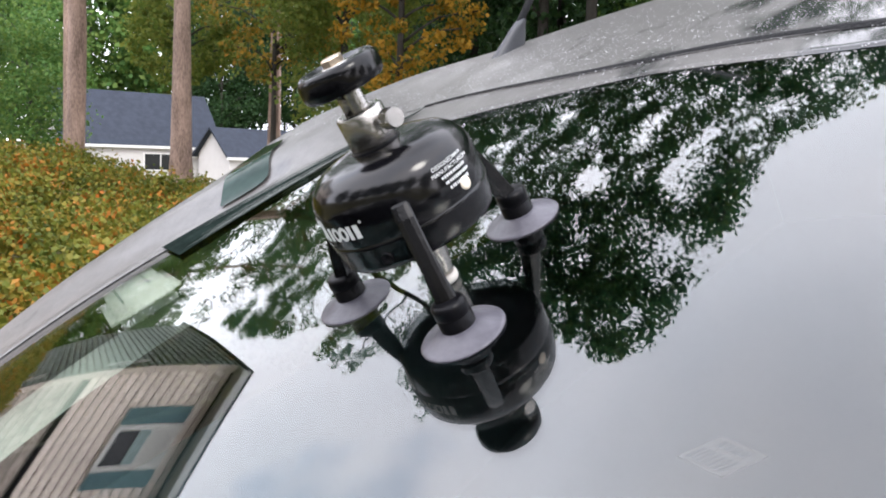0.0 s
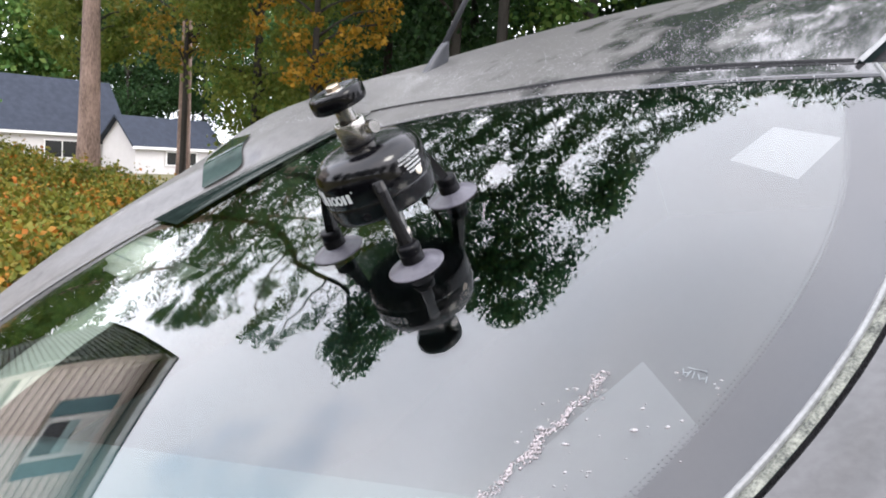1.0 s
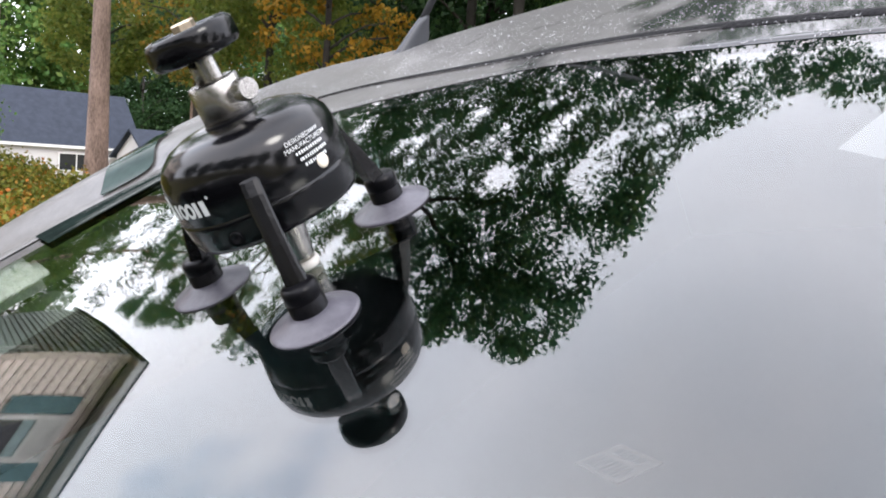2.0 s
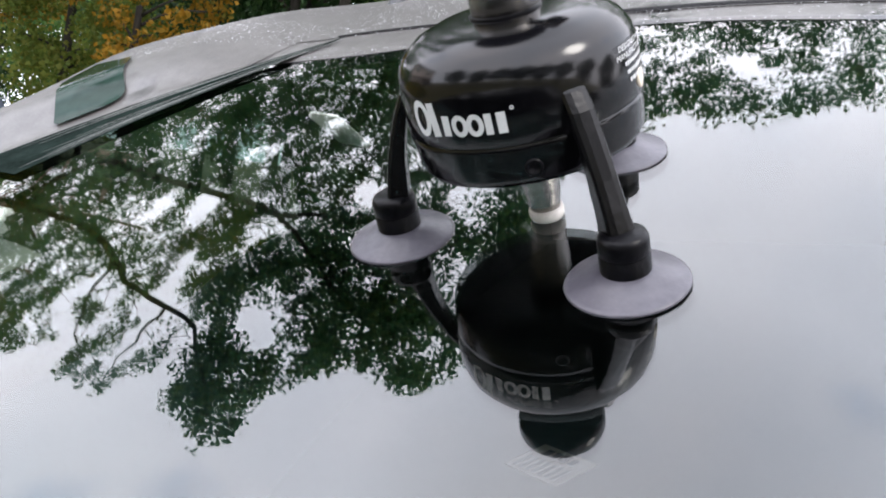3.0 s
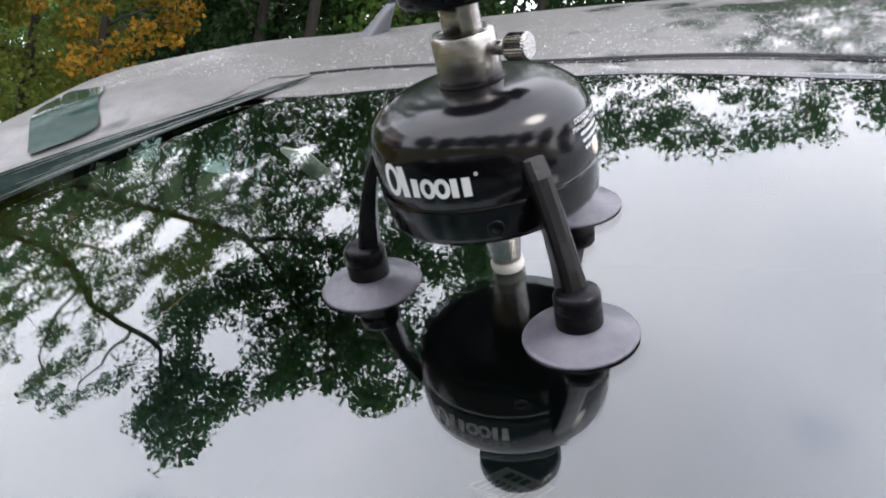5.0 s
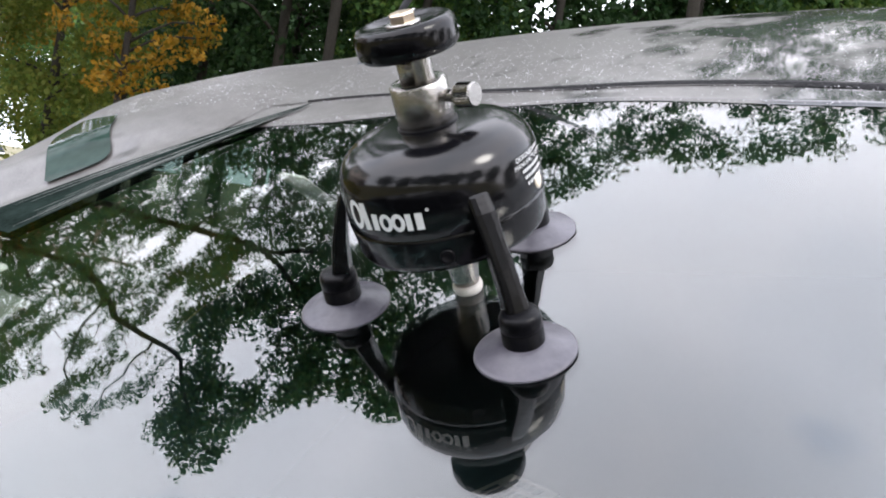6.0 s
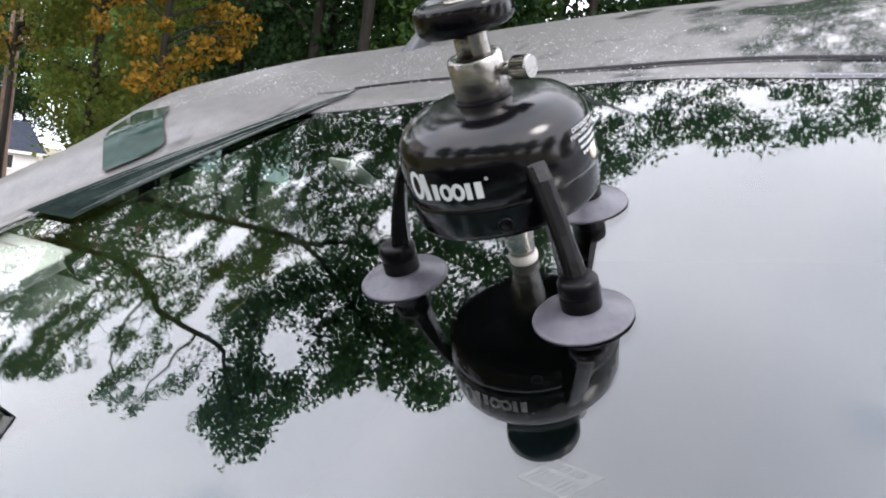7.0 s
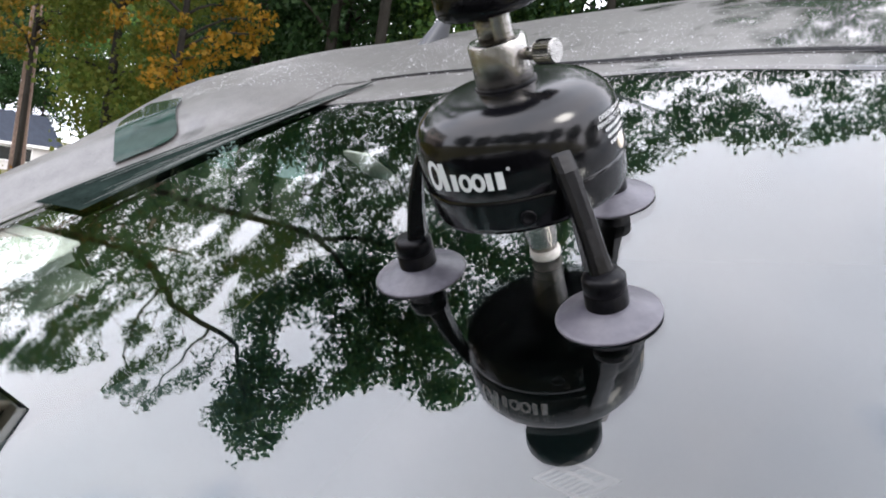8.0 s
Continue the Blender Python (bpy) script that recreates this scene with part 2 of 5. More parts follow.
M_STAMP = material("grey_stamp", (0.17, 0.19, 0.20), 0.6, 0, 0.1, 60)
M_CREAM = material("cream_plastic", (0.62, 0.55, 0.45), 0.5, 0, 0.12, 90)
M_SEALRING = material("pale_rubber_ring", (0.72, 0.68, 0.63), 0.4, 0, 0.1, 90)
M_LEG = material("satin_black_bar", (0.003, 0.003, 0.0035), 0.25, 0, 0.4, 50, 0.05, 400, spec=0.26)
L_GREEN = leaf_material("green_leaves", [(0.0, (0.022, 0.062, 0.016)), (0.5, (0.068, 0.145, 0.030)), (1.0, (0.18, 0.225, 0.045))])
L_DARK = leaf_material("dark_green_leaves", [(0.0, (0.009, 0.028, 0.010)), (0.5, (0.027, 0.068, 0.022)), (1.0, (0.06, 0.110, 0.032))])
L_YELLOW = leaf_material("turning_yellow_leaves", [(0.0, (0.035, 0.075, 0.012)), (0.32, (0.09, 0.115, 0.018)), (0.44, (0.34, 0.20, 0.02)), (1.0, (0.56, 0.29, 0.03))])
L_MIX = leaf_material("half_turned_leaves", [(0.0, (0.04, 0.10, 0.02)), (0.5, (0.17, 0.17, 0.03)), (0.75, (0.40, 0.22, 0.03)), (1.0, (0.55, 0.22, 0.04))], 0.45)
L_OVER = leaf_material("canopy_leaves", [(0.0, (0.020, 0.075, 0.042)), (0.5, (0.06, 0.155, 0.07)), (1.0, (0.19, 0.25, 0.06))], 0.6)
L_LIGHT = leaf_material("light_green_leaves", [(0.0, (0.06, 0.11, 0.02)), (0.5, (0.16, 0.21, 0.04)), (1.0, (0.30, 0.28, 0.06))], 0.5)
L_HEDGE = leaf_material("autumn_shrub_leaves", [(0.0, (0.014, 0.030, 0.006)), (0.32, (0.050, 0.075, 0.010)), (0.48, (0.13, 0.14, 0.018)), (0.60, (0.20, 0.16, 0.022)), (0.68, (0.36, 0.13, 0.018)), (1.0, (0.42, 0.07, 0.014))], 0.2, 0.26, 2.6)


# ---------------------------------------------------------------- building helpers
def mesh_of(bm, name, mat, smooth=True):
    me = bpy.data.meshes.new(name)
    bm.normal_update()
    bm.to_mesh(me)
    bm.free()
    if smooth:
        me.polygons.foreach_set("use_smooth", [True] * len(me.polygons))
    me.materials.append(mat)
    return me


def part(name, bm, mat, parent=None, label="", smooth=True, m=None):
    ob = new(name, mesh_of(bm, name, mat, smooth))
    if parent is not None:
        ob.parent = parent
    if m is not None:
        ob.matrix_local = m
    if label:
        tagged(ob, label)
    return ob


def empty(name, m, label, category, group="", kind=""):
    ob = new(name)
    ob.matrix_world = m
    return tagged(ob, label, category, group, kind)


def box(bm, cx, cy, cz, sx, sy, sz, bevel=0.0, m=None):
    r = bmesh.ops.create_cube(bm, size=1)
    bmesh.ops.scale(bm, vec=(sx, sy, sz), verts=r["verts"])
    if bevel:
        edges = list({e for v in r["verts"] for e in v.link_edges})
        r = {"verts": bmesh.ops.bevel(bm, geom=edges, offset=bevel, segments=2, affect="EDGES")["verts"]}
        vs = r["verts"]
    else:
        vs = r["verts"]
    bmesh.ops.translate(bm, vec=(cx, cy, cz), verts=vs)
    if m is not None:
        bmesh.ops.transform(bm, matrix=m, verts=vs)
    return vs


def lathe(bm, profile, seg=64, m=None):
    """Turns (radius, height) pairs round the z axis."""
    rings = []
    for r, z in profile:
        if r < 1e-6:
            rings.append([bm.verts.new((0, 0, z))])
        else:
            rings.append([bm.verts.new((r * math.cos(2 * math.pi * i / seg), r * math.sin(2 * math.pi * i / seg), z)) for i in range(seg)])
    made = [v for ring in rings for v in ring]
    for a, b in zip(rings, rings[1:]):
        for i in range(seg):
            j = (i + 1) % seg
            if len(a) == 1 and len(b) == 1:
                continue
            if len(a) == 1:
                bm.faces.new((a[0], b[j], b[i]))
            elif len(b) == 1:
                bm.faces.new((a[i], a[j], b[0]))
            else:
                bm.faces.new((a[i], a[j], b[j], b[i]))
    if m is not None:
        bmesh.ops.transform(bm, matrix=m, verts=made)
    return made


def sheet(bm, f, us, vs):
    """A grid of quads through f(u, v)."""
    g = [[bm.verts.new(f(u, v)) for u in us] for v in vs]
    for a, b in zip(g, g[1:]):
        for i in range(len(us) - 1):
            bm.faces.new((a[i], a[i + 1], b[i + 1], b[i]))
    return g


def lin(a, b, n):
    return [a + (b - a) * i / (n - 1) for i in range(n)]


def lerp_table(table, x):
    """A smooth curve through (x, y) pairs."""
    n = len(table)
    if x <= table[0][0]:
        return table[0][1]
    for i in range(n - 1):
        (x0, y0), (x1, y1) = table[i], table[i + 1]
        if x <= x1:
            k = (x - x0) / (x1 - x0)
            a = table[max(i - 1, 0)]
            b = table[min(i + 2, n - 1)]
            m0 = (y1 - a[1]) / (x1 - a[0]) * (x1 - x0)
            m1 = (b[1] - y0) / (b[0] - x0) * (x1 - x0)
            return (2 * k ** 3 - 3 * k * k + 1) * y0 + (k ** 3 - 2 * k * k + k) * m0 + (3 * k * k - 2 * k ** 3) * y1 + (k ** 3 - k * k) * m1
    return table[-1][1]


def tube(bm, pts, radii, seg=8):
    """A tapered limb through points."""
    rings = []
    for i, p in enumerate(pts):
        d = (Vector(pts[min(i + 1, len(pts) - 1)]) - Vector(pts[max(i - 1, 0)])).normalized()
        q = Vector((0, 0, 1)).rotation_difference(d)
        rings.append([bm.verts.new(Vector(p) + q @ Vector((radii[i] * math.cos(2 * math.pi * k / seg), radii[i] * math.sin(2 * math.pi * k / seg), 0)))
                      for k in range(seg)])
    for a, b in zip(rings, rings[1:]):
        for k in range(seg):
            bm.faces.new((a[k], a[(k + 1) % seg], b[(k + 1) % seg], b[k]))
    bm.faces.new(rings[0][::-1])
    bm.faces.new(rings[-1])


def leaves_mesh(name, centres, size, mat, rng, droop=0.3):
    """Many small folded leaves (two triangles each) round the given points."""
    n = len(centres)
    c = np.asarray(centres, float)
    d = rng.normal(size=(n, 3))
    d[:, 2] -= droop
    d /= np.linalg.norm(d, axis=1)[:, None]
    s = rng.normal(size=(n, 3))
    s -= d * (s * d).sum(1)[:, None]
    s /= np.linalg.norm(s, axis=1)[:, None]
    nn = np.cross(d, s)
    ln = size * rng.uniform(0.6, 1.25, n)[:, None]
    wd = ln * rng.uniform(0.32, 0.46, n)[:, None]
    v = np.empty((n, 4, 3))
    v[:, 0] = c - d * ln * 0.5
    v[:, 1] = c + s * wd + nn * wd * 0.35
    v[:, 2] = c + d * ln * 0.5
    v[:, 3] = c - s * wd + nn * wd * 0.35
    me = bpy.data.meshes.new(name)
    me.vertices.add(4 * n)
    me.vertices.foreach_set("co", v.ravel())
    tri = np.arange(n)[:, None] * 4 + np.array([0, 1, 2, 0, 2, 3])
    me.loops.add(6 * n)
    me.loops.foreach_set("vertex_index", tri.ravel())
    me.polygons.add(2 * n)
    me.polygons.foreach_set("loop_start", np.arange(2 * n) * 3)
    me.update(calc_edges=True)
    me.validate()
    me.materials.append(mat)
    return me


def clumps(rng, centres, radii, per, flat=0.7):
    """Points gathered in loose tufts round centres, denser at the tuft's skin."""
    out = []
    for c, r in zip(centres, radii):
        d = rng.normal(size=(per, 3))
        d /= np.linalg.norm(d, axis=1)[:, None]
        q = d * (rng.uniform(0.2, 1.0, per) ** 0.6)[:, None] * r
        q[:, 2] *= flat
        out.append(np.asarray(c) + q)
    return np.concatenate(out)


def blobs(name, items, mat):
    """Many small flattened beads in one mesh: (place, radius, x, y, z scale)."""
    bm = bmesh.new()
    bmesh.ops.create_icosphere(bm, subdivisions=1, radius=1)
    base = np.array([v.co[:] for v in bm.verts])
    faces = np.array([[v.index for v in f.verts] for f in bm.faces])
    bm.free()
    n, k = len(items), len(base)
    v = np.concatenate([np.array(p) + base * np.array((sx, sy, sz)) * r for p, r, sx, sy, sz in items])
    f = (faces[None] + (np.arange(n) * k)[:, None, None]).reshape(-1, 3)
    me = bpy.data.meshes.new(name)
    me.from_pydata(v.tolist(), [], f.tolist())
    me.polygons.foreach_set("use_smooth", [True] * len(me.polygons))
    me.materials.append(mat)
    return me


# ---------------------------------------------------------------- ground
def drive_z(x, y):
    """The drive slopes across, higher on the near side of the car."""
    k = max(0.0, 1 - max(0.0, abs(y - 1.0) - 6.0) / 8.0)
    t = max(-1.9, min(2.9, x - 0.269 * y * -1.0))
    return 0.163 * t * k


def ground_height(x, y):
    """The lawn lies level round the drive and climbs a little towards the far house."""
    d = max(0.0, -0.75 * x + 0.66 * y - 4.0)
    side = drive_z(x, y) * max(0.0, 1 - max(0.0, abs(x) - 3.0) / 5.0)
    bed = max(0.0, min(1.0, (3.6 - abs(x - 0.5)) / 0.6)) * max(0.0, min(1.0, (8.2 - abs(y - 2.0)) / 0.6))
    return side - 0.01 - 0.09 * bed + 0.25 * (1 - math.exp(-d / 5.0)) - 1.35 * (1 - math.exp(-max(0.0, d - 12.0) / 14.0)) + 0.05 * noise.noise(Vector((x * 0.15, y * 0.15, 0)))


bm = bmesh.new()
steps = [-400, -150, -70] + lin(-44, -9, 24) + lin(-8, 8, 49) + lin(9, 44, 24) + [70, 150, 400]
sheet(bm, lambda x, y: (x, y, ground_height(x, y)), steps, steps)
tagged(part("ground", bm, M_GROUND), "grassy ground strewn with fallen leaves", "ground", kind="structure")
bm = bmesh.new()
sheet(bm, lambda x, y: (x, y, drive_z(x, y) + 0.012), lin(-1.9, 2.9, 25), lin(-5, 9, 15))
tagged(part("driveway", bm, M_ASPHALT), "dark asphalt driveway under the parked car", "driveway", kind="structure")

# ---------------------------------------------------------------- the car: frame on the glass, x across, y up the slope, z off the glass
CAR = Matrix(((0.95409, 0.14429, -0.26249, 0.0), (-0.25694, 0.84466, -0.46961, 0.0), (0.15395, 0.51549, 0.84295, 1.25), (0, 0, 0, 1)))
V_TOP, V_LOW = 0.335, -0.52
GLASS_SIDE = [(-0.52, -0.86), (-0.2, -0.85), (0.0, -0.79), (0.182, -0.655), (0.412, -0.378), (0.6, -0.40), (0.9, -0.43), (2.6, -0.45)]
FAR_EDGE = [(-0.52, -0.86), (-0.2, -0.85), (0.0, -0.79), (0.15, -0.654), (0.27, -0.48), (0.335, -0.40)]


def smooth(k):
    k = max(0.0, min(1.0, k))
    return k * k * (3 - 2 * k)


def glass_z(u, v):
    return -u * u / (2 * (4.0 - 1.1 * smooth((u + 0.2) / 0.4))) - v * v / 12.0


def near_edge(v):
    return 0.4705 - 0.66 * (v - 0.05) ** 2


def far_edge(v):
    return lerp_table(FAR_EDGE, v)


def on_glass(s, r, lift=0.0):
    """A point of the windscreen: s across from the far pillar to the near one, r from the cowl to the header."""
    v = V_LOW + (V_TOP - V_LOW) * r
    u = far_edge(v) + (near_edge(v) - far_edge(v)) * s
    v += r ** 3 * (0.065 * smooth(-u / 0.4) - 0.02 * smooth(u / 0.42) + 0.02)
    return (u, v, glass_z(u, v) + lift)


def top_edge(u):
    return V_TOP + 0.065 * smooth(-u / 0.4) - 0.02 * smooth(u / 0.42) + 0.02


def header_edge(u):
    """The lower edge of the painted header strip, where the open glass begins."""
    return 0.338 - 0.018 * smooth(u / 0.2) + 0.03 * smooth((-u - 0.25) / 0.2)


def body_z(u, v):
    """Roof and pillars: they follow the glass, then bend away behind its top edge."""
    d = max(0.0, v - 0.36)
    k = smooth(d / 0.4)
    base = glass_z(u, min(v, 0.36)) * (1 - k) + (-u * u / 13.0 - 0.0108) * k
    lift = 0.028 * smooth(0.75 * (lerp_table(GLASS_SIDE, v) - u) / 0.13) * (1 - smooth((v - 0.45) / 0.5))
    return base + lift - 0.08 * d - 0.17 * d * d


car = empty("car", CAR, "parked grey car with a dusty roof and windscreen", "car")
bm = bmesh.new()
sheet(bm, lambda s, r: on_glass(s, r), lin(0, 1, 49), lin(0, 1, 41))
windscreen = part("windscreen", bm, M_GLASS, car, "raked windscreen mirroring sky and overhanging branches")
windscreen.visible_shadow = False
bm = bmesh.new()
sheet(bm, lambda s, r: on_glass(0.002 + 0.996 * s, 0.002 + 0.996 * r, -0.0030), lin(0, 1, 49), lin(0, 1, 41))
inner_pane = part("inner_pane", bm, M_INNER, windscreen, "inner face of the laminated glass")
inner_pane.visible_shadow = False

# black enamel bands printed under the glass
bm = bmesh.new()
sheet(bm, lambda k, v: (near_edge(v) - 0.050 * k - 0.001, v, glass_z(near_edge(v) - 0.050 * k, v) - 0.0018), lin(0, 1, 5), lin(V_LOW, V_TOP - 0.02, 31))
part("enamel_band", bm, M_FRIT, windscreen)
bm = bmesh.new()
sheet(bm, lambda k, r: tuple(Vector(on_glass(0.004 + (0.006 + 0.15 * (1 - r) / 0.25) * k, r, -0.0018))), lin(0, 1, 5), lin(0.79, 0.995, 21))
part("enamel_band", bm, M_FRIT, windscreen)
bm = bmesh.new()
for i in range(150):
    v = V_LOW + 0.12 + i * 0.0042
    for j in range(2):
        u = near_edge(v) - 0.0525 - 0.0034 * j
        r_ = 0.0011 - 0.0003 * j
        box(bm, u, v + 0.002 * j, glass_z(u, v) - 0.0018, 2 * r_, 2 * r_, 0.0004)
tagged(part("enamel_dots", bm, M_FRIT, windscreen, smooth=False), kind="stuff")

# black glass edge along the far pillar; dark tree reflections set as matte black
bm = bmesh.new()
def band_point(k, r):
    a = Vector((-0.655, 0.182)).lerp(Vector((-0.332, 0.421)), r)
    b = Vector((-0.515, 0.120)).lerp(Vector((-0.338, 0.402)), r)
    p = a.lerp(b, k)
    return (p.x, p.y, glass_z(p.x, p.y) + 0.0040)
sheet(bm, band_point, lin(0, 1, 64), lin(0, 1, 17))
edge_band = part("black_edge_band", bm, M_EDGE_BAND, car, "black glass edge with painted pale reflection streaks")
# thin pale strips that paint streaky reflections onto the band
rk = random.Random(21)
STREAKS = [(0.30, 0.0012, 0.16, 0.93), (0.62, 0.0009, 0.22, 0.95), (0.86, 0.0020, 0.03, 0.97), (0.95, 0.0010, 0.10, 0.90)]
for i in range(11):
    r0 = rk.uniform(0.02, 0.6)
    STREAKS.append((rk.uniform(0.08, 0.97), rk.uniform(0.0004, 0.0009), r0, min(0.98, r0 + rk.uniform(0.15, 0.6))))
for k0, w0, r0, r1 in STREAKS:
    bm = bmesh.new()
    def gloss_streak(q, r):
        rr = r0 + (r1 - r0) * r
        x, y, z = band_point(k0 + 0.03 * math.sin(5 * rr + 9 * k0), rr)
        h_ = w0 * math.sin(math.pi * min(1.0, max(0.0, r))) ** 0.5
        return (x + h_ * (q - 0.5) * 0.6, y - h_ * (q - 0.5), z + 0.0003 + 0.0002 * math.sin(math.pi * q))
    sheet(bm, gloss_streak, lin(0, 1, 5), lin(0, 1, 17))
    part("gloss_streak", bm, M_GLOSS_STREAK, edge_band)

# outer line of the far pillar and of the roof
FAR_OUT = [(-0.6, -1.02), (-0.2, -0.97), (0.0, -0.91), (0.2, -0.83), (0.36, -0.74), (0.6, -0.775), (0.9, -0.82), (2.6, -0.84)]
bm = bmesh.new()
def far_pillar(k, v):
    a, b = far_edge(v), lerp_table(FAR_OUT, v)
    if k < 0:
        return (a, v, glass_z(a, v) + 0.001)
    u = a - 0.004 + (b - a) * k
    return (u, v, body_z(u, v) + 0.003)
sheet(bm, far_pillar, [-1] + lin(0, 1, 25), lin(V_LOW, V_TOP, 61))
part("pillar", bm, M_DUSTY, car, "light-catching grey windscreen pillar")
def side_drop(out, vs, drops):
    bm = bmesh.new()
    def f(k, v):
        i = min(int(k), len(drops) - 2)
        t = k - i
        du = drops[i][0] + (drops[i + 1][0] - drops[i][0]) * t
        dz = drops[i][1] + (drops[i + 1][1] - drops[i][1]) * t
        u, sg = out(v)
        return (u + sg * du, v, body_z(u, v) + dz)
    sheet(bm, f, lin(0, len(drops) - 1, 2 * len(drops) - 1), vs)
    return bm
part("body_side", side_drop(lambda v: (lerp_table(FAR_OUT, v), -1), lin(V_LOW, 2.6, 41), [(-0.004, -0.003), (0.015, -0.02), (0.03, -0.055)]), M_PAINT, car)
side_window = part("side_window", side_drop(lambda v: (lerp_table(FAR_OUT, v), -1), lin(V_LOW, 1.1, 21), [(0.028, -0.055), (0.05, -0.22), (0.06, -0.42)]), M_SIDE_GLASS, car, "tinted side window")
side_window.visible_shadow = False
part("body_side", side_drop(lambda v: (lerp_table(FAR_OUT, v), -1), lin(1.1, 2.6, 21), [(0.028, -0.055), (0.10, -0.30), (0.16, -0.62)]), M_PAINT, car)

# roof panel with a raised lip at the seam, from the far side to the drip channel on the near side
CH = [(0.33, 0.385), (0.45, 0.412), (0.6, 0.437), (1.0, 0.48), (2.6, 0.51)]
def roof_pt(k, r):
    v0 = 0.36 + (2.6 - 0.36) * r
    a, b = lerp_table(FAR_OUT, v0), lerp_table(CH, v0)
    u = a + (b - a) * k
    lo = top_edge(u) + 0.019 if u > -0.40 else max(V_TOP - 0.004, top_edge(-0.40) + 0.019 - 3.5 * (-0.40 - u))
    v = lo + (2.6 - lo) * r
    return (u, v, body_z(u, v) + 0.003)
bm = bmesh.new()
sheet(bm, roof_pt, lin(0, 1, 81), [0.0, 0.004, 0.01] + lin(0.02, 1, 40))
part("roof", bm, M_DUSTY, car, "dusty dark grey roof panel speckled with dew")
bm = bmesh.new()
sheet(bm, lambda u, k: (u, header_edge(u) + (top_edge(u) + 0.021 - header_edge(u)) * k, body_z(u, header_edge(u) + (top_edge(u) + 0.021 - header_edge(u)) * k) + 0.0006 + 0.0015 * smooth(k / 0.15)), lin(-0.43, 0.46, 61), [0.0, 0.05, 0.1, 0.15] + lin(0.25, 1, 7))
part("header_strip", bm, M_DUSTY, car, "grey header strip beaded with dew")
bm = bmesh.new()
sheet(bm, lambda u, k: (u, top_edge(u) + 0.019 + (0.004 + 0.012 * smooth((u + 0.35) / 0.5)) * k, body_z(u, top_edge(u) + 0.024) + 0.002 + 0.003 * math.sin(math.pi * k)), lin(-0.35, 0.388, 41), lin(0, 1, 6))
part("roof_seam", bm, M_RUBBER, car, "black rubber seam along the roof edge")
# near drip channel: lip, black channel, outer rail
bm = bmesh.new()
sheet(bm, lambda k, v: (lerp_table(CH, v) + 0.008 * k, v, body_z(lerp_table(CH, v), v) + 0.004 + 0.004 * math.sin(math.pi * k)), lin(0, 1, 5), lin(0.352, 2.6, 31))
part("channel_lip", bm, M_TRIMGREY, car)
bm = bmesh.new()
sheet(bm, lambda k, v: (lerp_table(CH, v) + 0.008 + 0.022 * k, v, body_z(lerp_table(CH, v) + 0.02, v) - 0.002), lin(0, 1, 3), lin(0.352, 2.6, 31))
part("drip_channel", bm, M_RUBBER, car, "black roof drip channel")
bm = bmesh.new()
sheet(bm, lambda k, v: (lerp_table(CH, v) + 0.03 + 0.05 * k, v, body_z(lerp_table(CH, v) + 0.03 + 0.05 * k, v) + 0.002 - 0.03 * k * k), lin(0, 1, 6), lin(0.352, 2.6, 31))
part("roof_rail", bm, M_PAINT, car)
# near pillar: seal, painted pillar, door gap
def near_strip(pts, vs):
    bm = bmesh.new()
    def f(k, v):
        i = min(int(k), len(pts) - 2)
        t = k - i
        du = pts[i][0] + (pts[i + 1][0] - pts[i][0]) * t
        dz = pts[i][1] + (pts[i + 1][1] - pts[i][1]) * t
        return (near_edge(v) + du, v, glass_z(near_edge(v) + du, v) + dz)
    sheet(bm, f, lin(0, len(pts) - 1, 2 * len(pts) - 1), vs)
    return bm
VS = lin(V_LOW, 0.352, 41)
part("seal_lip", near_strip([(-0.003, 0.001), (-0.001, 0.004), (0.002, 0.004), (0.003, 0.001)], VS), M_TRIMGREY, car)
part("windscreen_seal", near_strip([(0.003, 0.001), (0.007, 0.003), (0.012, 0.002)], VS), M_STRIP, car, "mottled weathered rubber seal")
part("seal_gap", near_strip([(0.012, 0.001), (0.0135, -0.004), (0.0155, -0.001)], VS), M_RUBBER, car)
part("pillar", near_strip([(0.0155, 0.0), (0.040, 0.004), (0.075, 0.006), (0.094, 0.0), (0.10, -0.02)], VS), M_PAINT, car)
part("door_seal", near_strip([(0.10, -0.02), (0.104, -0.012), (0.125, -0.02), (0.135, -0.05)], VS), M_RUBBER, car)
part("door_side", near_strip([(0.135, -0.05), (0.16, -0.2), (0.22, -0.6)], VS), M_PAINT, car)
part("roof_side", side_drop(lambda v: (lerp_table(CH, v) + 0.078, 1), lin(0.352, 2.6, 31), [(0.0, -0.028), (0.02, -0.06), (0.06, -0.3), (0.12, -0.62)]), M_PAINT, car)
# far quarter window let into the pillar
bm = bmesh.new()
QW_IN = [(0.0, -0.592, 0.255), (0.25, -0.545, 0.300), (0.55, -0.568, 0.345), (1.0, -0.628, 0.432)]
QW_OUT = [(0.0, -0.600, 0.258), (0.25, -0.632, 0.305), (0.55, -0.690, 0.383), (1.0, -0.712, 0.458)]
def qwin(k, r):
    a = Vector([lerp_table([(p[0], p[i]) for p in QW_IN], r) for i in (1, 2)])
    b = Vector([lerp_table([(p[0], p[i]) for p in QW_OUT], r) for i in (1, 2)])
    p = a.lerp(b, k)
    return (p.x, p.y, body_z(p.x, p.y) + 0.0062)
sheet(bm, qwin, lin(0, 1, 15), lin(0, 1, 25))
part("quarter_window", bm, M_QUARTER, car, "dark green quarter window by the far pillar")
